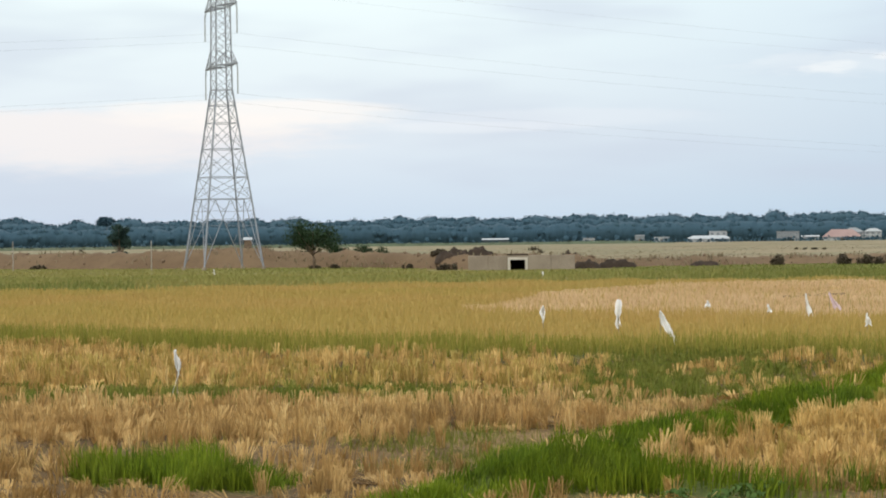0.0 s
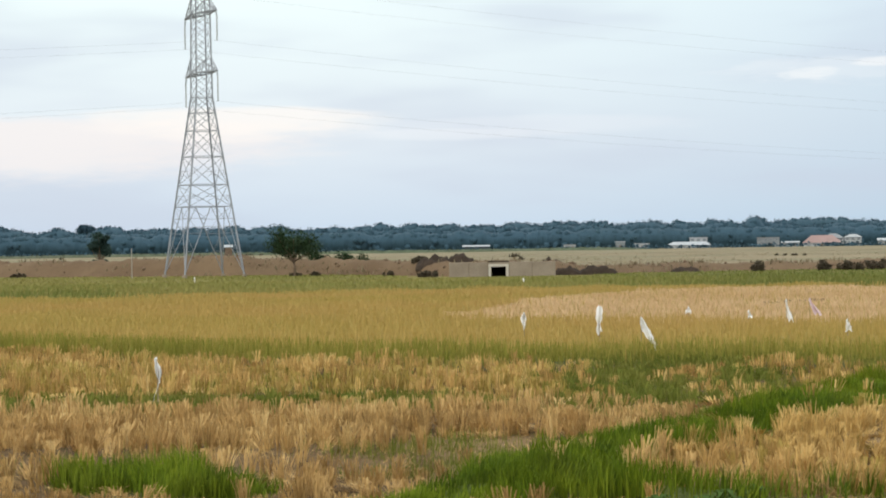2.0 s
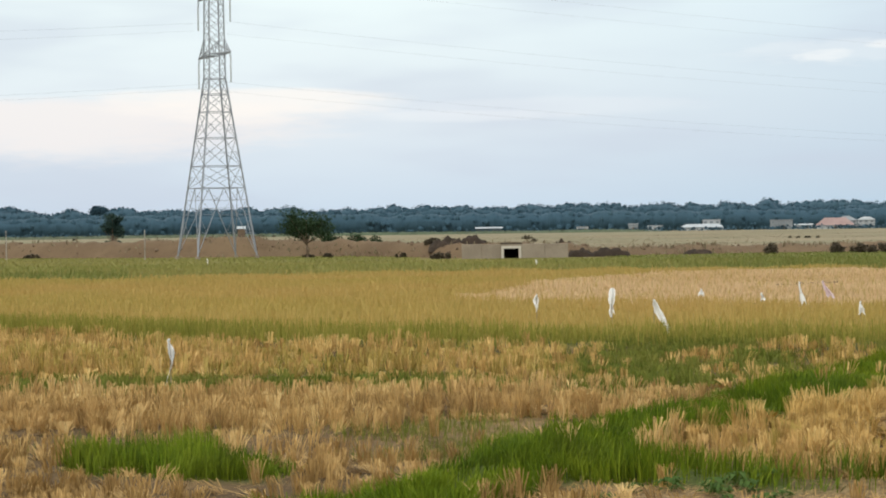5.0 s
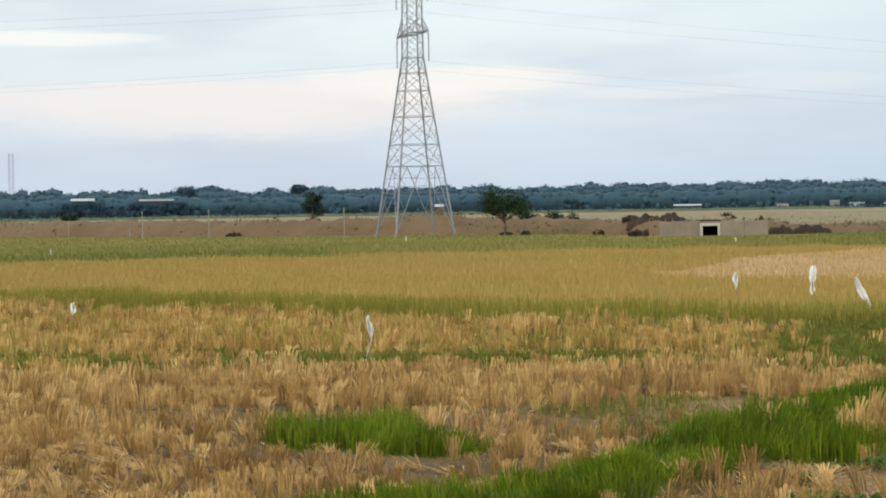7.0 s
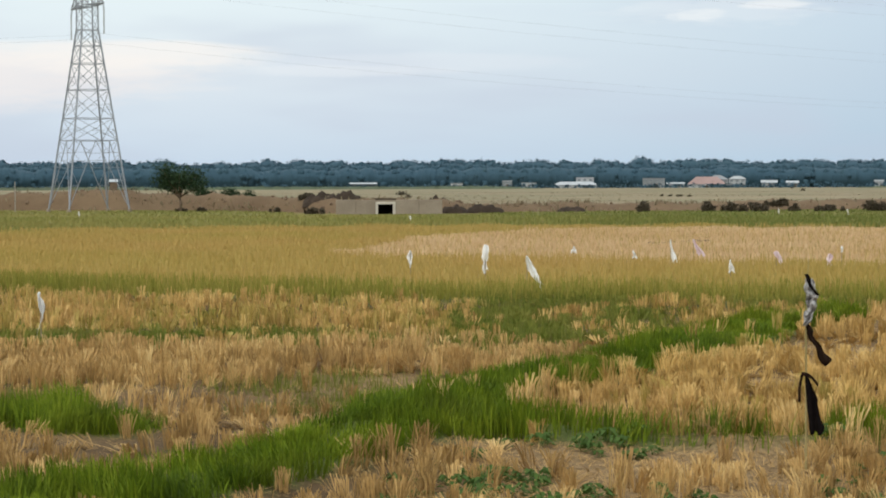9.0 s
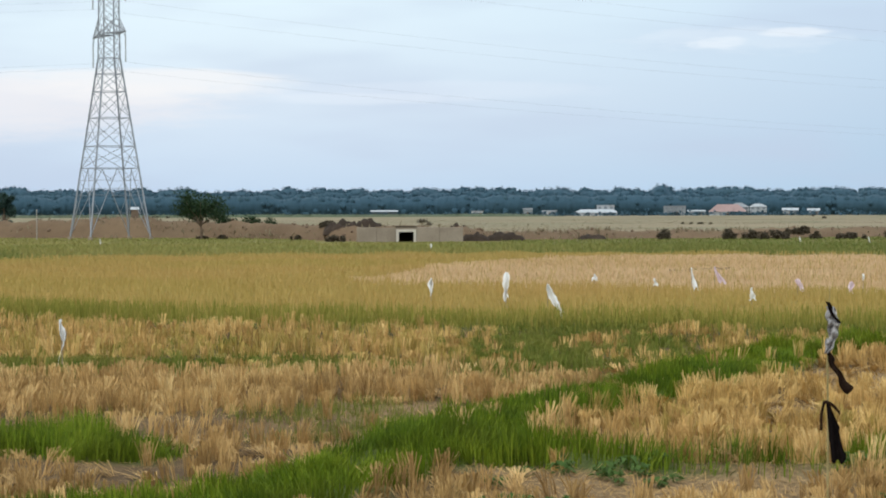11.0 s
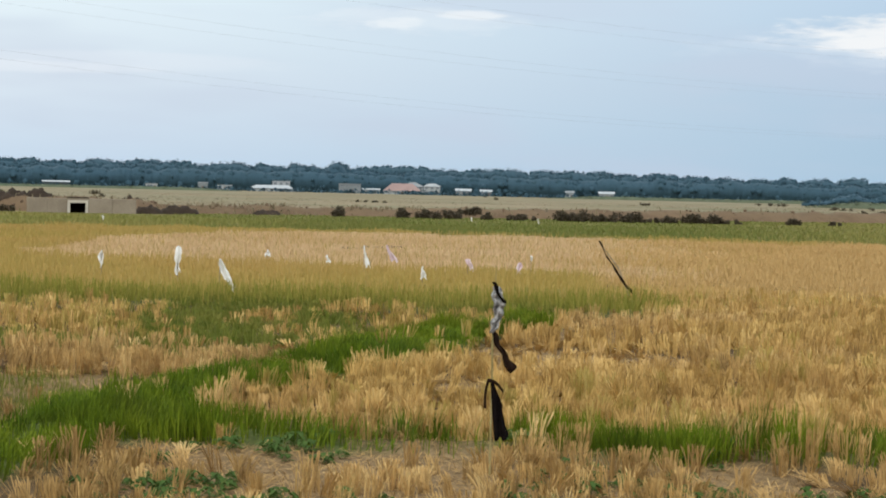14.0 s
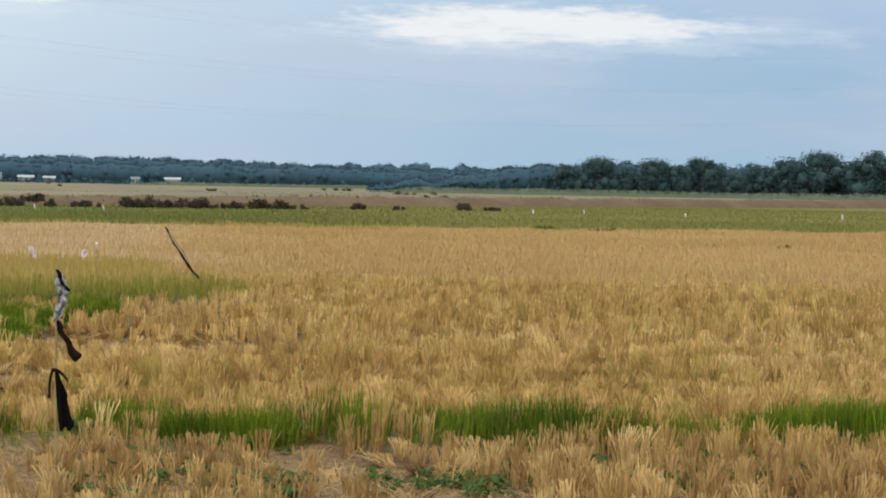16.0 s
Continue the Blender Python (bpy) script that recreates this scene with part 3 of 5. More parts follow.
def blade_field(name, x, y, z, h, w, lean, mat, label, r, bend=0.35, category="grass", tone=None, turn=None, tip=0.25, simple=False):
    """One thin blade for each root: two quads, or a single one where it stands far off. Arrays all round."""
    n = len(x)
    turn = r.uniform(0, 2 * np.pi, n) if turn is None else turn
    face = turn + np.pi / 2 + r.uniform(-0.6, 0.6, n)
    dx, dy = np.cos(turn) * lean, np.sin(turn) * lean
    b = np.stack([x, y, z - 0.02], -1)
    side = np.stack([np.cos(face) * w / 2, np.sin(face) * w / 2, np.zeros(n)], -1)
    up = np.stack([dx * 0.6 * (1 - bend), dy * 0.6 * (1 - bend), h * 0.6], -1)
    end = np.stack([dx, dy, h], -1)
    if simple:
        rows = [b - side, b + side, b + end + side * max(tip, 0.4), b + end - side * max(tip, 0.4)]
        quads = [[0, 1, 2, 3]]
    else:
        rows = [b - side * 0.8, b + side * 0.8, b + up + side, b + up - side, b + end + side * tip, b + end - side * tip]
        quads = [[0, 1, 2, 3], [3, 2, 4, 5]]
    m = len(rows)
    v = np.stack(rows, 1).reshape(-1, 3)
    o = np.arange(n)[:, None] * m
    me = mesh_of(name, v, np.stack([o + q for q in quads], 1).reshape(-1, 4), mat)
    if tone is not None:
        me.attributes.new("tone", "FLOAT", "POINT").data.foreach_set("value", np.repeat(tone, m).astype(np.float32))
    return tagged(new(name, me), label, category, kind="stuff")


def hills(d0, d1, gap, seed):
    """Roots of rice hills: a jittered planting grid over the seen sector."""
    r = np.random.RandomState(seed)
    xs, ys = np.arange(-d1 * 0.36, d1 * 0.66, gap), np.arange(d0 * 0.75, d1, gap)
    x, y = np.meshgrid(xs, ys)
    x, y = x.ravel() + r.normal(0, gap * 0.2, x.size), y.ravel() + r.normal(0, gap * 0.2, x.size)
    d, a = np.hypot(x, y), np.degrees(np.arctan2(x, y))
    ok = (d > d0) & (d < d1) & (a > EDGE_L) & (a < EDGE_R)
    return x[ok], y[ok], r


def stubble(d0, d1, gap, per, seed, thick, simple):
    """Cut rice, hill by hill: blunt upright brushes in rows, some bent over, with gaps between."""
    x, y, r = hills(d0, d1, gap, seed)
    q = zones(x, y)
    n = len(x)
    keep = (q["green"] < 0.35 + 0.25 * r.rand(n)) | ((r.rand(n) < 0.10) & (q["d"] > 18))
    keep &= (q["cross"] < 0.55) & (r.rand(n) > q["bare"] * (1.0 - 0.85 * step(0.44, 0.56, fractal(x, y, 0.8, 63)))) & (r.rand(n) > q["ditch"] * 0.96) & (r.rand(n) > q["beyond"])
    # nothing tall stands close before the patch, the spur and the near end of the dike
    open_front = ((off_line(x, y + 0.8, PATCH) < 0.75) | ((off_line(x, y + 0.9, DIKE) < 0.9) & (x < 0.3)) | ((off_line(x, y + 0.7, SPUR) < 0.7) & (x < 4.6)))
    keep &= ~open_front | (r.rand(n) < 0.12)
    keep &= (off_line(x, y + 0.6, SPUR) > 0.6) | (r.rand(n) < 0.45)
    thin = fractal(x, y, 0.42, 55)
    keep &= r.rand(n) < np.where(q["left"] > 0.5, 0.62 + 0.38 * step(0.36, 0.52, thin), 0.72 + 0.28 * step(0.36, 0.5, thin)) * (1 - 0.35 * q["lodged"])
    x, y = x[keep], y[keep]
    q = {k: v[keep] for k, v in q.items()}
    n = len(x)
    size = (0.42 + 1.0 * fractal(x, y, 0.55, 51) + r.normal(0, 0.15, n)) * (1 - 0.25 * q["bare"]) * (1 - 0.45 * q["lodged"])
    size *= 1 - 0.3 * step(23.6, 22.5, q["d"]) * q["left"]          # a tangle of short straw before the ditch
    rows = np.sin(3.3 * (y + 0.06 * x) + 4 * fractal(x, y, 0.10, 53)) * step(26, 30, q["d"])
    size = np.clip(size * (1 + 0.16 * rows), 0.35, 1.15)
    flop = r.rand(n) < 0.07 + 0.25 * step(0.52, 0.62, fractal(x, y, 0.3, 57)) + 0.55 * q["lodged"] + 0.3 * step(23.6, 22.5, q["d"]) * q["left"]
    lay = 6.3 * fractal(x, y, 0.2, 58) + r.normal(0, 0.8, n)
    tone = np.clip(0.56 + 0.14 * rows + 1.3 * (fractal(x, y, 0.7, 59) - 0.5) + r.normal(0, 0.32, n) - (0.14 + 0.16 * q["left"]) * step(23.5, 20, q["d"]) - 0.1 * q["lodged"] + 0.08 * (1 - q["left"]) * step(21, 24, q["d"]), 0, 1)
    shoots = r.rand(n) < q["regrowth"] * step(0.30, 0.46, fractal(x, y * 1.6, 0.45, 61)) * 1.1
    size = np.where(shoots, size * 0.75, size * (1 - 0.25 * (q["regrowth"] > 0.5)))
    gold = np.where(q["left"] > 0.5, q["d"] + 6 * (q["n"] - 0.5) > 33.5, (q["d"] + 4 * (q["n"] - 0.5) > 20.3) & (fractal(x, y, 0.2, 73) + 0.1 * step(22, 30, q["d"]) - 0.25 * q["lodged"] > 0.38))
    fresh = (r.rand(n) < (0.22 + 0.3 * q["left"]) * step(0.4, 0.58, fractal(x, y, 0.35, 75))) & gold & ~shoots
    for name, pick, mat, h0, label in (
            ("rice_stubble", ~shoots & ~gold, STRAW, 0.36, "cut pinkish-tan rice stubble standing in hills"),
            ("rice_stubble", ~shoots & gold & ~fresh, GOLD, 0.36, "cut golden-yellow rice stubble standing in hills"),
            ("rice_stubble", fresh, YELLOWING, 0.38, "yellow-green rice stubble standing in hills"),
            ("rice_shoots", shoots, SHOOTS, 0.27, "green regrowth among the rice stubble")):
        k = int(pick.sum())
        ang, rad = r.uniform(0, 2 * np.pi, (k, per)), np.sqrt(r.rand(k, per)) * 0.07
        bx, by = (x[pick][:, None] + np.cos(ang) * rad).ravel(), (y[pick][:, None] + np.sin(ang) * rad).ravel()
        s, fl = np.repeat(size[pick], per), np.repeat(flop[pick], per)
        hh = s * h0 * r.uniform(0.82, 1.03, len(bx)) * np.where(r.rand(len(bx)) < 0.18, 0.55, 1.0) * np.where(fl, 0.5, 1.0)
        lean = s * (0.008 + np.abs(r.normal(0.0, 0.05, len(bx)))) + np.where(fl, r.uniform(0.1, 0.3, len(bx)), 0) + r.uniform(0.06, 0.22, len(bx)) * (r.rand(len(bx)) < 0.09)
        # each hill leans its own way a little
        own_x, own_y = (np.repeat(r.normal(0, 0.042, k) * (1 + 0.3 * (1 - q["left"][pick]) * step(21, 24, q["d"][pick])), per) for _ in range(2))
        turn = np.where(fl, np.repeat(lay[pick], per) + r.normal(0, 0.4, len(bx)), ang.ravel() + r.normal(0, 0.5, len(bx)))
        stray = np.where(fl, lean, 0.3 * lean)
        tipx = np.cos(turn) * stray + own_x + s * r.normal(0, 0.055, len(bx))
        tipy = np.sin(turn) * stray + own_y + s * r.normal(0, 0.055, len(bx))
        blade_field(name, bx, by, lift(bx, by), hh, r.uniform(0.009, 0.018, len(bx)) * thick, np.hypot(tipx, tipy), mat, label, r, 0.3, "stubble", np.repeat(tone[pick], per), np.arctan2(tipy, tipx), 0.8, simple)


def grow():
    stubble(15.0, 30.0, 0.25, 32, 5, 0.75, False)
    stubble(30.0, 62.0, 0.275, 15, 6, 1.35, True)
    # loose straw lying about
    x, y, r = scatter(130000, 15, 46, 8, 1.6)
    q = zones(x, y)
    ok = (q["green"] < 0.5) & (r.rand(len(x)) < 0.14 + 0.8 * np.clip(q["bare"] + q["ditch"] * 0.8 + q["lodged"], 0, 1))
    x, y = x[ok], y[ok]
    blade_field("loose_straw", x, y, lift(x, y) + 0.03, np.abs(r.normal(0.02, 0.035, len(x))), r.uniform(0.005, 0.011, len(x)), r.uniform(0.06, 0.26, len(x)), STRAW, "loose cut straw lying on the soil", r, 0.0, "straw", np.clip(r.normal(0.3, 0.25, len(x)), 0, 1), None, 0.6, True)
    # fresh grass on the dike, its spur and the patch
    x, y, r = scatter(1500000, 14.0, 52, 9, 1.15)
    near = (off_line(x, y, DIKE) < 1.4) | (off_line(x, y, SPUR) < 1.0) | (off_line(x, y, PATCH) < 1.2)
    x, y = x[near], y[near]
    q = zones(x, y)
    ok = r.rand(len(x)) < q["green"] * (0.2 + 1.1 * step(0.35, 0.55, fractal(x, y, 1.3, 81)))
    x, y = x[ok], y[ok]
    h = (0.22 + 0.1 * (off_line(x, y, DIKE) > 1.0)) * r.uniform(0.5, 1.2, len(x)) * (0.15 + 1.7 * fractal(x, y, 1.1, 83))
    tilt = fractal(x, y, 0.7, 84) * 12
    blade_field("dike_grass", x, y, lift(x, y), h, r.uniform(0.006, 0.013, len(x)) * (0.8 + np.hypot(x, y) / 60), np.abs(r.normal(0.07, 0.06, len(x))), GREEN, "fresh bright green grass growing on the dike", r, turn=tilt + r.normal(0, 1.1, len(x)), tone=np.clip(0.5 + 2.2 * (fractal(x, y, 1.7, 86) - 0.5) + r.normal(0, 0.15, len(x)), 0, 1))
    # thin low grass in the wet ditch and through the regrowth
    x, y, r = scatter(420000, 22, 50, 19, 1.2)
    q = zones(x, y)
    ok = (r.rand(len(x)) < 0.6 * q["ditch"] * step(0.38, 0.58, fractal(x, y, 0.8, 88)) * (0.35 + 0.65 * step(-2.5, -0.5, x)) + q["regrowth"] * 0.6 * step(0.36, 0.54, fractal(x, y * 1.6, 0.45, 61))) & (q["green"] < 0.5) & (q["beyond"] < 0.5)
    x, y = x[ok], y[ok]
    blade_field("wet_grass", x, y, lift(x, y), 0.2 * r.uniform(0.4, 1.2, len(x)), r.uniform(0.008, 0.016, len(x)) * np.hypot(x, y) / 30, np.abs(r.normal(0.07, 0.06, len(x))), SHOOTS, "thin green grass growing up through the cut rice", r, tone=np.clip(r.normal(0.35, 0.22, len(x)), 0, 1), simple=True)
    # olive grass on the long cross dike
    x, y, r = scatter(420000, 38, 84, 10, 0.8)
    q = zones(x, y)
    ok = r.rand(len(x)) < q["cross"]
    x, y = x[ok], y[ok]
    h = 0.36 * r.uniform(0.5, 1.2, len(x)) * (0.6 + 0.8 * fractal(x, y, 0.6, 85))
    blade_field("cross_dike_grass", x, y, lift(x, y), h, r.uniform(0.014, 0.03, len(x)), np.abs(r.normal(0.08, 0.07, len(x))), OLIVE, "olive-green grass on the dike between plots", r, simple=True)
    # ripe strip, pale cut band and green rice behind
    x, y, r = scatter(580000, 41, 134, 12, 0.85)
    q = zones(x, y)
    base = (q["beyond"] > r.rand(len(x))) & (r.rand(len(x)) > q["meadow"]) & (q["cross"] < 0.5)
    cut = base & (r.rand(len(x)) < q["band"] * 0.92 + (1 - q["left"]) * (q["a"] > 10) * 0.75)
    dull = cut & (r.rand(len(x)) < np.where(q["d"] < 62, 1.0, step(15.0, 20.0, q["a"] + 6 * (q["m"] - 0.5))))
    for name, pick, mat, h0, label in (("ripe_rice", base & ~cut, RIPE, 0.34, "low yellow-olive ripening rice"), ("cut_rice_field", cut & ~dull, PALE, 0.28, "pale tan stubble of a cut rice plot"),
                                       ("golden_rice_field", dull, FIELD_GOLD, 0.30, "dull golden stubble of a wide rice plot")):
        px, py = x[pick], y[pick]
        h = h0 * r.uniform(0.55, 1.15, len(px)) * (0.45 + 1.1 * fractal(px, py, 0.35, 87))
        d = np.hypot(px, py)
        blade_field(name, px, py, lift(px, py), h, r.uniform(0.02, 0.045, len(px)) * d / 70, np.abs(r.normal(0.09, 0.08, len(px))), mat, label, r, category="rice", simple=True)
    x, y, r = scatter(330000, 98, 290, 14, 0.9)
    keep = before_bank(x, y) > -1.5
    x, y = x[keep], y[keep]
    q = zones(x, y)
    ok = (r.rand(len(x)) < q["meadow"]) & ~((np.abs(x - 6.5) < 8) & (y > 172))
    x, y = x[ok], y[ok]
    h = 0.32 * r.uniform(0.5, 1.15, len(x)) * (0.6 + 0.8 * fractal(x, y, 0.15, 89)) * (1 - 0.6 * step(135, 175, np.hypot(x, y)))
    lush = r.rand(len(x)) < step(-2.0, 9.0, np.degrees(np.arctan2(x, y)) + 14 * (fractal(x, y, 0.03, 92) - 0.5)) * (1 - 0.8 * step(18.0, 26.0, np.degrees(np.arctan2(x, y))))
    polar = np.degrees(np.arctan2(x, y))
    lush |= (polar < -8.5) & (r.rand(len(x)) < 0.75 * step(108, 114, np.hypot(x, y)) * step(142, 130, np.hypot(x, y)))
    for pick, mat, label in ((~lush, MEADOW, "olive-green rice in the plots before the bank"), (lush, LUSH, "fresh green rice in the plots before the bank")):
        k = int(pick.sum())
        blade_field("green_rice", x[pick], y[pick], lift(x[pick], y[pick]), h[pick], r.uniform(0.05, 0.11, k), np.abs(r.normal(0.1, 0.08, k)), mat, label, r, category="rice", simple=True)
    # rough growth on the waste ground and fields behind the bank
    x, y, r = scatter(60000, 192, 620, 15, 1.7)
    keep = (r.rand(len(x)) < step(0.36, 0.6, fractal(x, y * 2.5, 0.02, 95))) & (y - np.interp(x, [-150, -60, -29, 2, 39, 87, 189], [332, 246, 223, 204, 204, 226, 286]) > 0)
    x, y = x[keep], y[keep]
    h = 0.09 * r.uniform(0.3, 1.2, len(x))
    blade_field("waste_grass", x, y, lift(x, y), h, r.uniform(0.15, 0.4, len(x)), np.abs(r.normal(0.2, 0.15, len(x))), WASTE, "dry tan and olive grass behind the bank", r, simple=True)


grow()


# ---------------------------------------------------------------- weeds on the bare soil
def weed_mesh(seed):
    """A low rosette of broad leaves that spring from one root."""
    r = random.Random(seed)
    bm = bmesh.new()
    root = bm.verts.new((0, 0, 0))
    for _ in range(34):
        a, reach, z = r.uniform(0, 6.28), r.uniform(0.08, 0.24), r.uniform(0.04, 0.2)
        out, side = Vector((math.cos(a), math.sin(a), 0)), Vector((-math.sin(a), math.cos(a), 0))
        w = r.uniform(0.02, 0.045)
        stalk = out * reach * 0.45 + Vector((0, 0, z * 0.8))
        left, right = [bm.verts.new(stalk + out * reach * 0.22 + side * s * w + Vector((0, 0, z * 0.2))) for s in (1, -1)]
        neck = bm.verts.new(stalk)
        tip = bm.verts.new(out * reach + Vector((0, 0, z * 0.7)))
        low = bm.verts.new(stalk * 0.5 + side * 0.004)
        bm.faces.new((root, low, neck))
        bm.faces.new((neck, right, tip, left))
    me = bpy.data.meshes.new("weed_clump")
    bm.to_mesh(me)
    bm.free()
    me.materials.append(WEED)
    return me


def place_weeds():
    r = random.Random(17)
    meshes = [weed_mesh(i) for i in range(5)]
    n = 0
    while n < 290:
        x, y = r.uniform(0.4, 13.5), r.uniform(15.0, 20.4)
        if off_line(np.array([x]), np.array([y]), DIKE)[0] < 1.2 or (x > 7.4 and y > 18.4) or float(fractal(np.array([x]), np.array([y]), 0.6, 91)[0]) < 0.44:
            continue
        ob = tagged(new("weed_clump", meshes[n % 5]), "small broad-leaved green weed on bare soil", "weed", group="weeds on the bare soil")
        s = r.uniform(0.35, 0.85)
        ob.matrix_world = Matrix.Translation((x, y, float(lift(np.array([x]), np.array([y]))[0]) - 0.01)) @ Euler((0, 0, r.uniform(0, 6.28))).to_matrix().to_4x4() @ Matrix.Scale(s, 4)
        n += 1


place_weeds()


# ---------------------------------------------------------------- the lattice tower and its lines
TOWER, TOWER_TURN = (-21.12, 198.5), 25.5
BASE, WAIST, WAIST_Z, TOP_Z = 6.0, 1.62, 17.3, 34.0
ARMS = (19.6, 25.3, 31.0)
ARM_REACH, STRING = 4.6, 2.9


def tower_half(z):
    return (BASE + (WAIST - BASE) * z / WAIST_Z) / 2 if z < WAIST_Z else WAIST / 2 + (0.95 - WAIST) / 2 * (z - WAIST_Z) / (TOP_Z - WAIST_Z) * 0.6


def corner(i, z):
    h = tower_half(z)
    sx, sy = ((-1, -1), (1, -1), (1, 1), (-1, 1))[i % 4]
    return Vector((sx * h, sy * h, z))


def build_tower():
    root = tagged(new("transmission_tower"), "tall grey galvanised steel lattice transmission tower", "pylon")
    root.matrix_world = pose(TOWER[0], TOWER[1], 0, 0, 0, TOWER_TURN)
    for i in range(4):
        bm = bmesh.new()
        bar(bm, corner(i, -0.3), corner(i, WAIST_Z), 0.125)
        bar(bm, corner(i, WAIST_Z), corner(i, TOP_Z), 0.10)
        part("leg", bm, STEEL, root)
        bm = bmesh.new()
        c = corner(i, 0)
        bmesh.ops.create_cone(bm, cap_ends=True, segments=10, radius1=0.26, radius2=0.2, depth=0.5, matrix=Matrix.Translation((c.x, c.y, 0.06)))
        part("footing", bm, CONCRETE, root, "concrete footing")
    # inclined members under the first ring
    ring = [6.8, 8.9, 11.6, 14.1, 15.8, 17.3]
    for i in range(4):
        a0, b0, a1, b1 = corner(i, 0.4), corner(i + 1, 0.4), corner(i, 6.8), corner(i + 1, 6.8)
        mid = (a1 + b1) / 2
        bm = bmesh.new()
        for foot, head in ((a0, a1), (b0, b1)):
            bar(bm, foot, mid, 0.06)
            for t in (0.33, 0.6, 0.82):
                bar(bm, foot.lerp(mid, t), foot.lerp(head, t), 0.035)
                bar(bm, foot.lerp(mid, t), foot.lerp(head, min(1, t + 0.22)), 0.032)
        bar(bm, a0.lerp(mid, 0.7), b0.lerp(mid, 0.7), 0.045)
        part("leg_bracing", bm, STEEL, root)
    levels = ring + [18.45, 19.6, 20.75, 21.9, 23.0, 24.15, 25.3, 26.4, 27.6, 28.7, 29.9, 31.0, 32.4, 34.0]
    for z in ring + list(ARMS):
        bm = bmesh.new()
        for i in range(4):
            bar(bm, corner(i, z), corner(i + 1, z), 0.065)
        part("ring", bm, STEEL, root)
    for z0, z1 in zip(levels, levels[1:]):
        for i in range(4):
            bm = bmesh.new()
            a, b, c, d = corner(i, z0), corner(i + 1, z0), corner(i + 1, z1), corner(i, z1)
            w = 0.045 if z0 < WAIST_Z else 0.036
            bar(bm, a, c, w)
            bar(bm, b, d, w)
            if z0 < 14:
                x = (a + b + c + d) / 4
                bar(bm, a.lerp(d, 0.5), x.lerp(a.lerp(d, 0.5), 0.5), 0.03)
                bar(bm, b.lerp(c, 0.5), x.lerp(b.lerp(c, 0.5), 0.5), 0.03)
                bar(bm, x + (a - x) * 0.5, a.lerp(d, 0.5), 0.03)
                bar(bm, x + (b - x) * 0.5, b.lerp(c, 0.5), 0.03)
            part("cross_brace", bm, STEEL, root)
    bm = bmesh.new()
    for i in range(4):
        bar(bm, corner(i, TOP_Z), (0, 0, TOP_Z + 2.2), 0.09)
    part("peak", bm, STEEL, root)
    tips = []
    for z in ARMS:
        for s in (1, -1):
            bm = bmesh.new()
            tip = Vector((0, s * ARM_REACH, z - 0.05))
            h = tower_half(z)
            for sx in (-1, 1):
                low, high = Vector((sx * h, s * h, z)), Vector((sx * h, s * h, z + 1.5))
                bar(bm, low, tip, 0.1)
                bar(bm, high, tip, 0.06)
                for t0, t1 in ((0.0, 0.3), (0.3, 0.58), (0.58, 0.82)):
                    bar(bm, low.lerp(tip, t1), high.lerp(tip, t0), 0.035)
                    bar(bm, low.lerp(tip, t1), high.lerp(tip, t1), 0.035)
            for t0, t1 in ((0.0, 0.25), (0.25, 0.5), (0.5, 0.75)):
                p, q = Vector((-h, s * h, z)), Vector((h, s * h, z))
                bar(bm, p.lerp(tip, t0), q.lerp(tip, t1), 0.05)
                bar(bm, q.lerp(tip, t1), p.lerp(tip, t1), 0.05)
            part("crossarm", bm, STEEL, root)
            # a V of two short links, then the string of discs
            bm = bmesh.new()
            bar(bm, tip, tip - Vector((0, 0, 0.5)), 0.05)
            bar(bm, tip + Vector((0, -s * 0.45, 0)), tip - Vector((0, 0, 0.75)), 0.04)
            part("hanger", bm, STEEL, root)
            bm = bmesh.new()
            top = tip - Vector((0, 0, 0.5))
            rings = 16
            prof = [top - Vector((0, 0, (STRING - 0.5) * i / (2 * rings))) for i in range(2 * rings + 1)]
            tube(bm, prof, [0.085 if i % 2 else 0.055 for i in range(len(prof))], 8)
            part("insulator", bm, GLAZE, root, "grey disc insulator string")
            tips.append(root.matrix_world @ (tip - Vector((0, 0, STRING))))
    tips.append(root.matrix_world @ Vector((0, 0, TOP_Z + 2.2)))
    return tips


def build_lines(tips):
    """Conductors: a sagging span to either side of the tower."""
    way = Vector((math.cos(radians(27.5)), math.sin(radians(27.5)), 0))
    for k, tip in enumerate(tips):
        thin = k == len(tips) - 1
        root = tagged(new("power_line"), "thin grey sagging overhead earth wire" if thin else "thin grey sagging overhead power conductor", "cable", group="lines on the tower")
        root.matrix_world = Matrix.Translation(tip)
        for s, span, sag in ((1, 280.0, 5.2), (-1, 300.0, 6.0)):
            bm = bmesh.new()
            pts = [way * (s * span * t) - Vector((0, 0, 4 * sag * t * (1 - t))) for t in (i / 48 for i in range(49))]
            tube(bm, pts, [0.003 if thin else 0.0045] * len(pts), 5)
            part("span", bm, WIRE, root)


build_lines(build_tower())


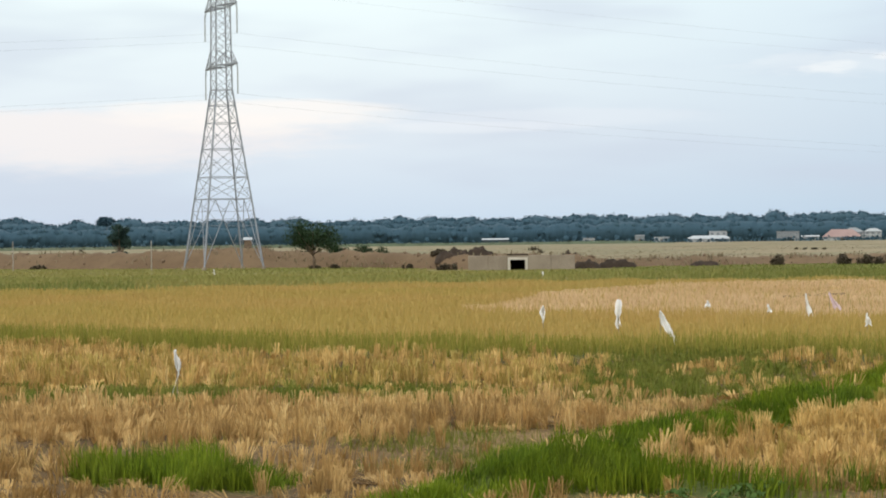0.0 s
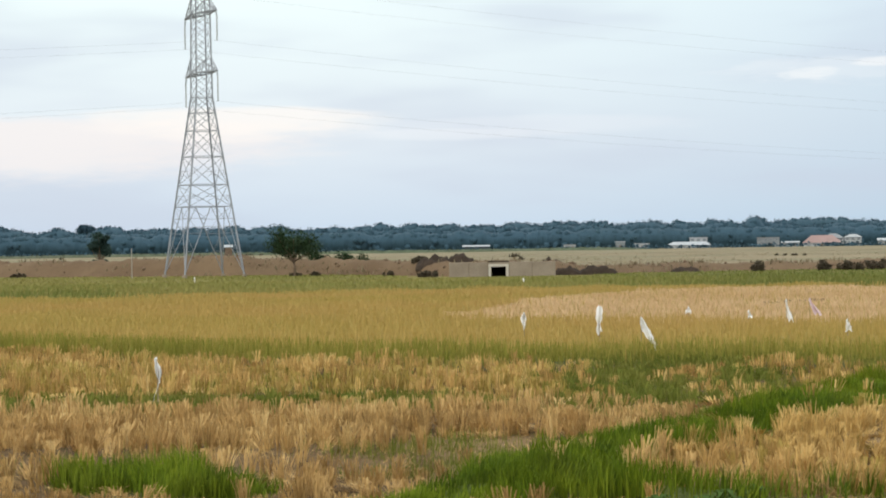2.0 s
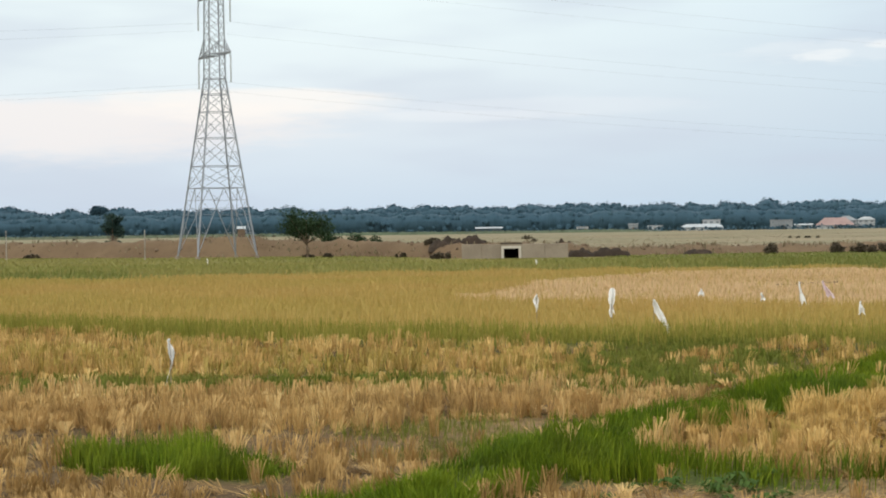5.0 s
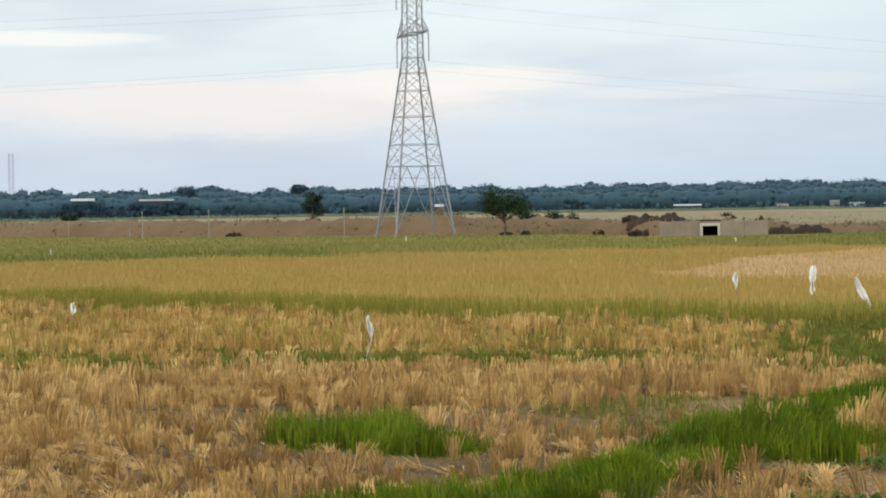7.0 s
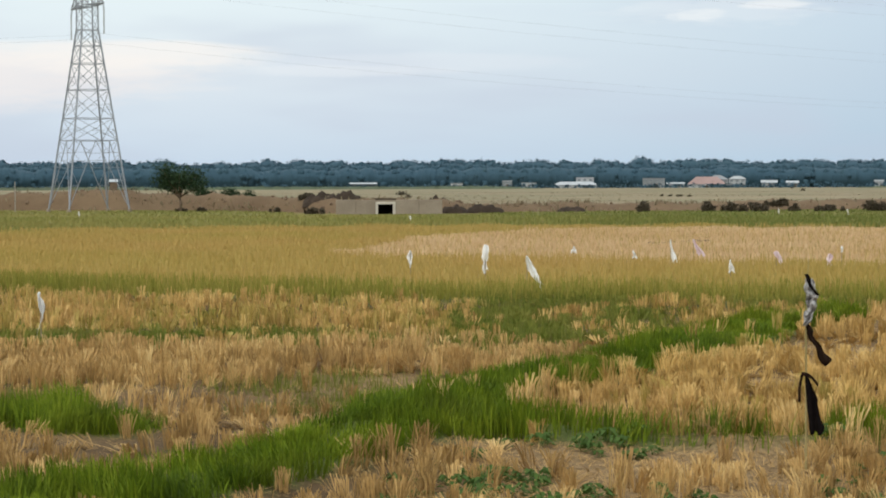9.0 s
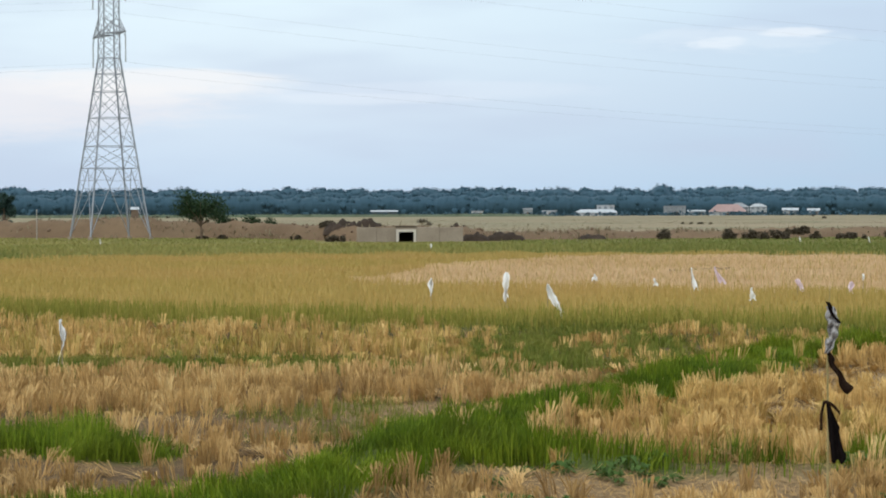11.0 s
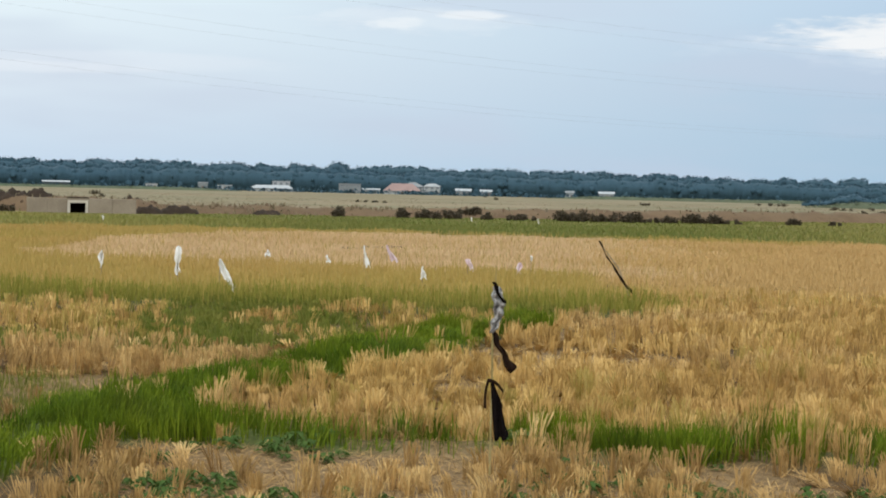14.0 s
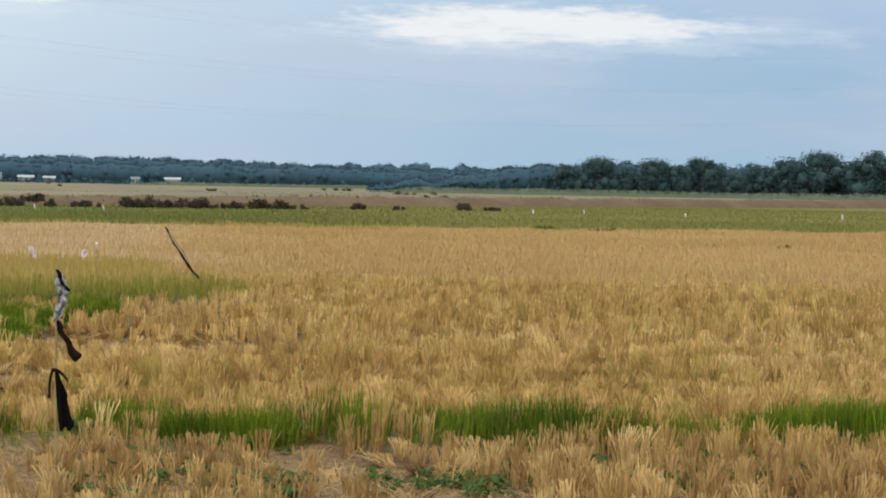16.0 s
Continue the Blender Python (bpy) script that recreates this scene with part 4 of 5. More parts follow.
# ---------------------------------------------------------------- the culvert in the bank
def build_culvert():
    root = tagged(new("box_culvert"), "weathered concrete canal headwall with a dark square culvert opening", "culvert")
    root.matrix_world = pose(6.9, 177.0, 0, 0, 0, 0)
    x0, x1, top, thick = -4.75, 4.4, 1.24, 0.35
    ox0, ox1, oz = -1.36, 0.36, 1.06          # opening with its frame
    for lo, hi in (((x0, 0, -0.2), (ox0, thick, top)), ((ox1, 0, -0.2), (x1, thick, top)), ((ox0, 0, oz), (ox1, thick, top))):
        n = max(1, round((hi[0] - lo[0]) / 1.9))
        for i in range(n):
            bm = bmesh.new()
            a, b = lo[0] + (hi[0] - lo[0]) * i / n, lo[0] + (hi[0] - lo[0]) * (i + 1) / n
            block(bm, (a + 0.006, lo[1] + 0.02 * (i % 2), lo[2]), (b - 0.006, hi[1], hi[2] - 0.03 * ((i * 7) % 3)))
            bmesh.ops.bevel(bm, geom=bm.edges[:], offset=0.025, segments=1, affect="EDGES")
            part("wall_panel", bm, CONCRETE, root)
    bm = bmesh.new()
    f = 0.22
    block(bm, (ox0, -0.12, -0.2), (ox0 + f, thick + 0.05, oz))
    block(bm, (ox1 - f, -0.12, -0.2), (ox1, thick + 0.05, oz))
    block(bm, (ox0 + f, -0.12, oz - f), (ox1 - f, thick + 0.05, oz))
    part("frame", bm, NEW_CONCRETE, root, "pale new concrete frame")
    bm = bmesh.new()
    block(bm, (ox0 - 0.05, thick + 0.06, -0.15), (ox0 + f, 6.0, oz))
    block(bm, (ox1 - f, thick + 0.06, -0.15), (ox1 + 0.05, 6.0, oz))
    block(bm, (ox0 + f, thick + 0.06, oz - f), (ox1 - f, 6.0, oz))
    block(bm, (ox0 + f, 5.8, -0.15), (ox1 - f, 6.0, oz - f))
    block(bm, (ox0 + f, thick + 0.06, -0.15), (ox1 - f, 5.8, 0.02))
    part("barrel", bm, BARREL_DARK, root, "near-black culvert barrel")
    bm = bmesh.new()
    block(bm, (ox0 - 0.05, -0.02, top - 0.01), (ox1 + 0.05, 0.5, top + 0.1))
    part("coping", bm, CLOD, root, "earth-stained coping")


build_culvert()


def build_heap(name, x, y, w, d, h, seed, mat, label, base=-0.1):
    """A heap of dug clods: a lumpy mound."""
    n, m = 34, 14
    verts, faces = [], []
    for i in range(n):
        for j in range(m):
            u, v = i / (n - 1) * 2 - 1, j / (m - 1) * 2 - 1
            k = max(0.0, 1 - u * u) ** 0.4 * max(0.0, 1 - v * v) ** 0.5
            lump = 0.45 + 1.1 * float(fractal(np.array([u * w]), np.array([v * d]), 0.95, seed)[0])
            verts.append((x + u * w / 2, y + v * d / 2, base + h * k * lump))
    i, j = np.meshgrid(np.arange(n - 1), np.arange(m - 1), indexing="ij")
    faces = np.stack([i * m + j, (i + 1) * m + j, (i + 1) * m + j + 1, i * m + j + 1], -1).reshape(-1, 4)
    tagged(new(name, mesh_of(name, np.array(verts), faces, mat)), label, "earth heap")


build_heap("earth_mound", 0.9, 187.0, 3.4, 2.6, 1.2, 101, CLOD, "dark clods of dug earth heaped on the bank", 0.5)
build_heap("earth_mound", 3.3, 186.5, 2.8, 2.6, 1.3, 102, CLOD, "rounded dark heap of dug earth on the bank", 0.5)
build_heap("earth_mound", 12.5, 179.3, 2.4, 2, 0.75, 103, CLOD, "dark brown heap of earth beside the culvert")
build_heap("earth_mound", 15.2, 180.2, 3.6, 2, 0.72, 104, CLOD, "dark brown heap of earth beside the culvert")
build_heap("earth_mound", 11.7, 187.0, 2.6, 3, 1.3, 106, CLOD, "dark heap of earth behind the culvert wing")
build_heap("earth_mound", 23.6, 186.2, 2.6, 2, 0.5, 105, CLOD, "low dark heap of earth at the field edge")


# ---------------------------------------------------------------- trees and shrubs
def leaf_cloud(centres, count, size, spread, seed, flat=0.8):
    """Small leaf faces gathered round centres."""
    r = np.random.RandomState(seed)
    c = np.asarray(centres, dtype=float)
    idx = r.randint(0, len(c), count)
    p = c[idx, :3] + np.clip(r.normal(0, 1, (count, 3)), -1.7, 1.7) * c[idx, 3:4] * spread * [1, 1, flat]
    a, b = r.normal(0, 1, (count, 3)), r.normal(0, 1, (count, 3))
    a /= np.linalg.norm(a, axis=1)[:, None]
    b -= a * (a * b).sum(1)[:, None]
    b /= np.linalg.norm(b, axis=1)[:, None]
    s = size * r.uniform(0.5, 1.3, (count, 1))
    v = np.stack([p - a * s, p - b * s * 0.5, p + a * s, p + b * s * 0.5], 1).reshape(-1, 3)
    f = np.arange(count * 4).reshape(-1, 4)
    return v, f


def lump_shells(centres, seed, rows=6, cols=9):
    """Uneven leafy masses round centres, each a crumpled shell."""
    r = np.random.RandomState(seed)
    c = np.asarray(centres, dtype=float)
    n = len(c)
    th, ph = np.meshgrid(np.linspace(0.12, np.pi - 0.12, rows), np.linspace(0, 2 * np.pi, cols, endpoint=False), indexing="ij")
    unit = np.stack([np.sin(th) * np.cos(ph), np.sin(th) * np.sin(ph), np.cos(th)], -1).reshape(-1, 3)
    rad = c[:, 3][:, None, None] * r.uniform(0.7, 1.25, (n, rows * cols, 1))
    v = (c[:, None, :3] + unit[None] * rad).reshape(-1, 3)
    i, j = np.meshgrid(np.arange(rows - 1), np.arange(cols), indexing="ij")
    k = (j + 1) % cols
    q = np.stack([i * cols + j, (i + 1) * cols + j, (i + 1) * cols + k, i * cols + k], -1).reshape(-1, 4)
    f = (q[None] + np.arange(n)[:, None, None] * rows * cols).reshape(-1, 4)
    return v, f


def together(a, b):
    return np.vstack([a[0], b[0]]), np.vstack([a[1], b[1] + len(a[0])])


def build_tree(name, x, y, height, width, seed, leaf_mat, label, trunk_part=0.4, leaves=2600, leaf=0.16, group="", full=0.0):
    r = random.Random(seed)
    root = tagged(new(name), label, "tree", group)
    root.matrix_world = pose(x, y, 0, 0, 0, r.uniform(0, 360))
    bm = bmesh.new()
    fork = height * trunk_part
    girth = height * 0.028
    tube(bm, [(0, 0, -0.2), (0.03 * height * r.uniform(-1, 1), 0, fork * 0.5), (0, 0.02 * height, fork), (0.02 * height, 0, height * 0.8)], [girth * 1.3, girth, girth * 0.8, girth * 0.25], 8)
    ends = []
    for i in range(11):
        a = i * 2.4 + r.uniform(-0.4, 0.4)
        z0 = fork * r.uniform(0.75, 1.25)
        reach, up = width * 0.5 * r.uniform(0.45, 0.95), (height - fork) * r.uniform(0.25, 0.9)
        tipv = Vector((math.cos(a) * reach, math.sin(a) * reach, min(height * 0.95, z0 + up)))
        midv = Vector((math.cos(a) * reach * 0.5, math.sin(a) * reach * 0.5, z0 + up * 0.4))
        tube(bm, [(0, 0, z0 - 0.1), midv, tipv], [girth * 0.55, girth * 0.35, girth * 0.1], 6)
        ends.append((*tipv, width * 0.13))
        ends.append((*(midv + (tipv - midv) * 0.6 + Vector((r.uniform(-1, 1), r.uniform(-1, 1), r.uniform(0, 1))) * width * 0.08), width * 0.12))
    for _ in range(9):
        a, q = r.uniform(0, 6.28), math.sqrt(r.random()) * width * 0.36
        ends.append((math.cos(a) * q, math.sin(a) * q, fork + (height - fork) * (0.35 + 0.6 * r.random() * (1 - (q / width * 1.6) ** 2)), width * 0.12))
    part("trunk", bm, BARK, root)
    v, f = leaf_cloud(ends, leaves, leaf, 0.75, seed)
    if full:
        low = [(math.cos(a) * width * 0.3, math.sin(a) * width * 0.3, height * 0.22, width * 0.2) for a in (0.3, 1.5, 2.6, 3.9, 5.2)]
        v, f = together((v, f), lump_shells([(x_, y_, z_, s_ * full * 0.6) for x_, y_, z_, s_ in ends + low], seed + 1))
        v[:, 2] = np.maximum(v[:, 2], 0.3)
    part("crown", mesh_of("crown", v, f, leaf_mat), leaf_mat, root)
    return root


def build_grove_tree(az, d, h, w, seed, label, low=0.03, mat=None):
    """A far tree: a trunk and a crown of many small leafy clumps, uneven and gapped."""
    r = random.Random(seed)
    root = tagged(new("field_tree"), label, "tree", "trees of the far grove")
    root.matrix_world = Matrix.Translation(at(az, d))
    bm = bmesh.new()
    tube(bm, [(0, 0, -0.3), (0.2, 0, h * 0.4), (0, 0.1, h * 0.8)], [h * 0.02, h * 0.016, h * 0.006], 7)
    part("trunk", bm, BARK, root)
    lobes = []
    for _ in range(42):
        up = r.random() ** 0.8
        s = w * r.uniform(0.05, 0.14)
        z = h * low + (h * (1 - low) - s) * up
        reach = (0.36 + 0.14 * r.random()) * w * math.sqrt(max(0.05, 1 - ((up - 0.35) / 0.7) ** 2))
        lobes.append((r.uniform(-1, 1) * reach, r.uniform(-1, 1) * reach, max(z, s * 0.6), s))
    v, f = together(leaf_cloud(lobes, 7500, 0.36, 0.95, seed + 1), lump_shells([(x_, y_, z_, s_ * 0.75) for x_, y_, z_, s_ in lobes], seed + 2, 7, 10))
    v[:, 2] = np.maximum(v[:, 2], 0.0)
    part("crown", mesh_of("crown", v, f, mat or WOODS_HAZED), mat or WOODS_HAZED, root)


def build_shrub(x, y, z, w, h, seed, mat, label, leaves=700):
    r = random.Random(seed)
    root = tagged(new("shrub"), label, "shrub", group="shrubs along the bank")
    root.matrix_world = pose(x, y, z, 0, 0, 0)
    bm = bmesh.new()
    ends = []
    for _ in range(max(9, int(6 * w))):
        u = r.uniform(-1, 1)
        px, py, pz = u * 0.5 * w, r.uniform(-0.3, 0.3) * min(w, 1.5), h * (0.2 + 0.75 * math.sqrt(1 - u * u)) * r.uniform(0.45, 0.95)
        tube(bm, [(px * 0.5, py * 0.4, -0.1), (px * 0.8, py * 0.8, pz * 0.6), (px, py, pz)], [0.03, 0.02, 0.008], 5)
        ends.append((px, py, pz * 0.9, h * 0.3))
        ends.append((px, py, pz * 0.4, h * 0.3))
    part("stems", bm, BARK, root)
    v, f = leaf_cloud(ends, int(leaves * max(1.0, w / 1.5)), 0.10 + 0.03 * h, 0.5, seed)
    v[:, 2] = np.maximum(v[:, 2], 0.0)
    part("foliage", mesh_of("foliage", v, f, mat), mat, root)


build_bank()
build_tree("bank_tree", -12.3, 196.0, 4.5, 5.3, 7, LEAF, "lone dark green tree with a spreading crown before the bank", 0.36, 3600, 0.14)
build_tree("field_tree", *at(-8.9, 300.0)[:2], 5.8, 3.2, 12, FAR_LEAF, "small dense dark green tree behind the bank", 0.2, 2400, 0.2, "", 0.7)

SHRUBS = [  # azimuth, distance, width, height, base, brown?
    (-3.5, 199, 1.2, 0.1, 0, 1), (-3.0, 198, 0.8, 0.2, 0, 1),
    (-2.2, 330, 2.5, 2.4, 0, 0), (-2.9, 330, 3.0, 2.2, 0, 0), (-1.7, 335, 1.3, 1.9, 0, 0), (-15.6, 262, 2.4, 0.7, 1.9, 0),
    (-11.1, 225, 1.3, 0.2, 0, 1), (-0.05, 190.5, 1.7, 0.65, 1.15, 0), (0.35, 189.5, 0.9, 0.45, 1.3, 1), (9.25, 188, 1.2, 0.65, 0, 0), (10.97, 188, 1.0, 0.7, 0, 1), (11.55, 188, 1.5, 0.65, 0, 0), (12.25, 189, 2.2, 0.7, 0, 1),
    (12.9, 196, 2.6, 0.75, 0.4, 1), (13.35, 189, 0.7, 0.45, 0, 1), (14.3, 190, 2.3, 0.4, 0, 0), (15.45, 192, 2.4, 0.75, 0, 1), (16.05, 192, 1.9, 0.8, 0, 0), (16.55, 192, 1.5, 0.5, 0, 1),
    (17.0, 193, 1.8, 0.7, 0, 1), (17.4, 194, 1.7, 0.85, 0, 1), (17.9, 195, 1.4, 0.2, 0, 0), (18.35, 196, 1.3, 0.6, 0, 1), (19.0, 197, 1.9, 0.75, 0, 1), (19.55, 198, 1.7, 0.75, 0, 1), (20.1, 199, 1.6, 0.2, 0, 1),
    (21.75, 203, 1.2, 0.5, 0, 1), (22.9, 205, 1.1, 0.2, 0, 1), (24.7, 210, 1.4, 0.5, 0, 0), (25.4, 212, 1.8, 0.15, 0, 1), (-1.0, 191, 0.9, 0.2, 0, 1), (0.12, 180, 1.4, 0.35, 0, 1)]
for i, (a, d, w, h, z, brown) in enumerate(SHRUBS):
    build_shrub(*at(a, d - 2)[:2], z, w * 1.1, h + (0.3 if z == 0 and d < 240 else 0), 200 + i, BROWN_BUSH if brown or d < 215 else LEAF, "low brownish scrub bush at the foot of the bank" if brown else "low dark green bush by the bank")


def far_height(a):
    return float(np.interp(a, [-25, -14, -6, 0, 8, 14, 18, 22, 27, 40], [16.3, 16.3, 15.6, 15.6, 15.7, 15.5, 14.6, 13.5, 13.0, 13.0]))


def build_far_woods():
    """The belt of trees on the horizon: rows of merging crowns, rough with leaf clumps."""
    r = np.random.RandomState(77)
    meshes = None
    for rowd, scale, seed, a0, a1 in ((1175.0, 0.78, 1, -26.0, 46.0), (1235.0, 0.90, 2, -26.0, 46.0), (1300.0, 0.97, 3, -26.0, 46.0), (810.0, 1.25, 4, 22.0, 46.0)):
        a = np.arange(a0, a1, 0.045)
        top, out = np.full(len(a), 0.25 * 15.0), np.zeros(len(a))
        c = a0 + 0.5
        while c < a1:
            w = np.degrees(r.uniform(4.5, 13.0) / rowd)
            h = far_height(c) * rowd / 1200 * scale * r.uniform(0.84, 1.05) * (0.9 + 0.2 * float(fractal(np.array([c]), np.array([seed * 9.0]), 0.7, 301)[0]))
            if r.rand() < 0.05:
                h, w = h * 1.12, w * 0.8
            u = np.clip(1 - ((a - c) / w) ** 2, 0, 1)
            bump = h * (0.55 + 0.45 * np.sqrt(u)) * (u > 0)
            out = np.where(bump > top, np.sqrt(u) * 5.0, out)
            top = np.maximum(top, bump)
            c += w * r.uniform(0.5, 0.95)
        if a0 > 0:
            top = top * (0.08 + 0.92 * step(a0, a0 + 5.0, a + 3 * (fractal(a, a * 0, 0.9, 307) - 0.5)))
        top = top * (1 + r.normal(0, 0.014, len(a)))
        prof = ((-2.2, 0.0), (-2.4, 0.3), (-2.3, 0.6), (-1.0, 0.85), (2.5, 1.0), (7.0, 0.8), (9.0, 0.0))
        verts = np.zeros((len(a), len(prof), 3))
        for q, (off, up) in enumerate(prof):
            d = rowd + off * 1.6 - out * (0.4 + 0.6 * np.sin(up * 3.1)) + r.normal(0, 0.35, len(a)) * (up > 0)
            verts[:, q, 0], verts[:, q, 1], verts[:, q, 2] = d * np.sin(np.radians(a)), d * np.cos(np.radians(a)), top * up * (1 + r.normal(0, 0.015, len(a)) * (up < 1))
        n, m = len(a), len(prof)
        i, j = np.meshgrid(np.arange(n - 1), np.arange(m - 1), indexing="ij")
        faces = np.stack([i * m + j, (i + 1) * m + j, (i + 1) * m + j + 1, i * m + j + 1], -1).reshape(-1, 4)
        body = (verts.reshape(-1, 3), faces)
        spots = verts[:, 1:5].reshape(-1, 3)
        spots = np.hstack([spots, np.full((len(spots), 1), 1.1)])
        pick = r.rand(n, 4) < np.array([0.06, 0.1, 0.18, 0.26]) * (1.0 if rowd > 1000 else 2.2)
        clumps = spots.reshape(n, 4, 4)[pick]
        clumps[:, 3] = r.uniform(0.7, 2.1, len(clumps)) * (1.0 if rowd > 1000 else 0.6)
        clumps[:, 2] -= 0.45 * clumps[:, 3]
        leaves = leaf_cloud(spots, int(9000 * (a1 - a0) / 72), 0.45, 0.7, 78 + seed, 0.7)
        # loose sprays that stand out over the crowns
        crest = verts[:, 4] + np.stack([np.zeros(n), np.zeros(n), 0.1 + 0.8 * r.rand(n) ** 3], -1)
        sprays = np.hstack([crest, np.full((n, 1), 1.0)])[r.rand(n) < 0.45]
        leaves = together(leaves, leaf_cloud(sprays, int(16000 * (a1 - a0) / 72), 0.42, 0.6, 98 + seed, 0.9))
        both = together(together(body, leaves), lump_shells(clumps, 178 + seed, 5, 7))
        meshes = both if meshes is None else together(meshes, both)
    v, f = meshes
    v[:, 2] = np.maximum(v[:, 2], 0)
    tagged(new("far_woods", mesh_of("far_woods", v, f, WOODS_HAZED)), "long belt of dark green trees on the horizon, blue haze painted in", "woods", kind="stuff")
    # a tall green crop along the foot of the trees
    pieces = None
    for rowd, a0, a1, tall in ((985.0, -26.0, 6.5, 1.2), (1005.0, 15.0, 46.0, 1.4), (640.0, 22.0, 46.0, 1.7)):
        a = np.arange(a0, a1, 0.06)
        top = tall * (0.75 + 0.5 * fractal(a, a * 0 + rowd, 0.8, 305)) * step(a0 - 0.1, a0 + 1.5, a) * step(a1 + 0.1, a1 - 1.5, a) * (1 + r.normal(0, 0.05, len(a)))
        verts = np.zeros((len(a), 4, 3))
        for q, (off, up) in enumerate(((0.0, -0.02), (0.5, 0.9), (14.0, 1.0), (15.0, -0.02))):
            d = rowd + off + r.normal(0, 0.15, len(a))
            verts[:, q, 0], verts[:, q, 1], verts[:, q, 2] = d * np.sin(np.radians(a)), d * np.cos(np.radians(a)), top * up
        n, m = len(a), 4
        i, j = np.meshgrid(np.arange(n - 1), np.arange(m - 1), indexing="ij")
        body = (verts.reshape(-1, 3), np.stack([i * m + j, (i + 1) * m + j, (i + 1) * m + j + 1, i * m + j + 1], -1).reshape(-1, 4))
        spots = np.hstack([verts[:, 1:3].reshape(-1, 3), np.full((2 * n, 1), 0.5)])
        both = together(body, leaf_cloud(spots, int(160 * (a1 - a0)), 0.4, 0.6, 90, 0.5))
        pieces = both if pieces is None else together(pieces, both)
    tagged(new("far_crop", mesh_of("far_crop", pieces[0], pieces[1], CANE_HAZED)), "band of tall green crop before the far trees, greyed by painted haze", "crop", kind="stuff")
    # scrub and rough grass scattered over the far fields
    c = []
    for _ in range(32):
        a, d = r.uniform(-22, 40), 260 * (1040 / 260) ** r.rand()
        s = r.uniform(0.25, 0.9) * (0.6 + d / 900)
        for _ in range(int(r.randint(1, 6))):
            x, y, _z = at(a + r.normal(0, 0.35), d + r.normal(0, 4))
            c.append((x, y, s * 0.4, s * 0.6))
    v, f = together(leaf_cloud(c, 3000, 0.3, 0.9, 81, 0.6), lump_shells([(x, y, z, s * 0.7) for x, y, z, s in c], 82, 4, 7))
    v[:, 2] = np.maximum(v[:, 2], 0)
    tagged(new("field_scrub", mesh_of("field_scrub", v, f, BROWN_BUSH)), "scattered dull scrub on the fields behind the bank", "scrub", kind="stuff")
    # hedge growth at the foot of the belt
    c = [(*at(r.uniform(-25, 45), r.uniform(1050, 1150))[:2], r.uniform(0.4, 1.6), 1.2) for _ in range(900)]
    c += [(*at(r.uniform(2, 18), r.uniform(1082, 1104))[:2], r.uniform(0.2, 1.1), 1.0) for _ in range(260)]
    v, f = leaf_cloud(c, 9000, 0.9, 0.9, 79, 0.6)
    v[:, 2] = np.maximum(v[:, 2], 0)
    tagged(new("far_scrub", mesh_of("far_scrub", v, f, WOODS_HAZED)), "low green scrub at the foot of the far trees, blue haze painted in", "scrub", kind="stuff")


build_far_woods()
build_grove_tree(-9.25, 1212, 18.4, 10, 451, "flat-topped tree standing above the far woods", 0.78)
build_grove_tree(-12.4, 1212, 18.2, 17, 452, "broad tree standing above the far woods", 0.4)
for i, (a, h, w) in enumerate(((-15.55, 9.4, 12), (-15.05, 9.8, 11), (-14.75, 9.0, 10), (-13.75, 9.2, 12), (-13.3, 8.8, 12), (-12.85, 9.4, 12), (-12.5, 8.6, 10))):
    build_grove_tree(a, 1146, h, w, 460 + i, "dark green tree before the tall sheds, blue haze painted in", 0.02)

for i, (a, d, h, w) in enumerate([(27.5, 800, 11.5, 10), (28.4, 780, 14.8, 11), (29.1, 790, 11.0, 10), (30.0, 760, 15.0, 10), (30.6, 770, 12.0, 9), (31.25, 745, 15.0, 10.5), (32.2, 760, 10.0, 11), (32.9, 740, 12.0, 11), (33.6, 730, 14.6, 12),
                                  (34.5, 720, 17.3, 13), (35.2, 730, 14.0, 11), (35.9, 710, 17.2, 13), (36.8, 710, 16.0, 13), (37.8, 720, 15.5, 13), (34.0, 760, 12.5, 13), (31.8, 780, 10.0, 11), (26.6, 830, 10.5, 10)]):
    build_grove_tree(a, d, h * 0.95, w * 1.5, 400 + i, "tall dark green tree in the far grove, blue haze painted in", mat=GROVE_HAZED)

# tussocks in the green plot
for i, (a, d, w, h) in enumerate(((26.95, 113, 1.3, 0.5), (28.6, 114, 1.6, 0.45), (33.5, 86, 0.9, 0.35))):
    build_shrub(*at(a, d)[:2], 0, w, h, 260 + i, SHOOTS, "dark green grass tussock in the field")


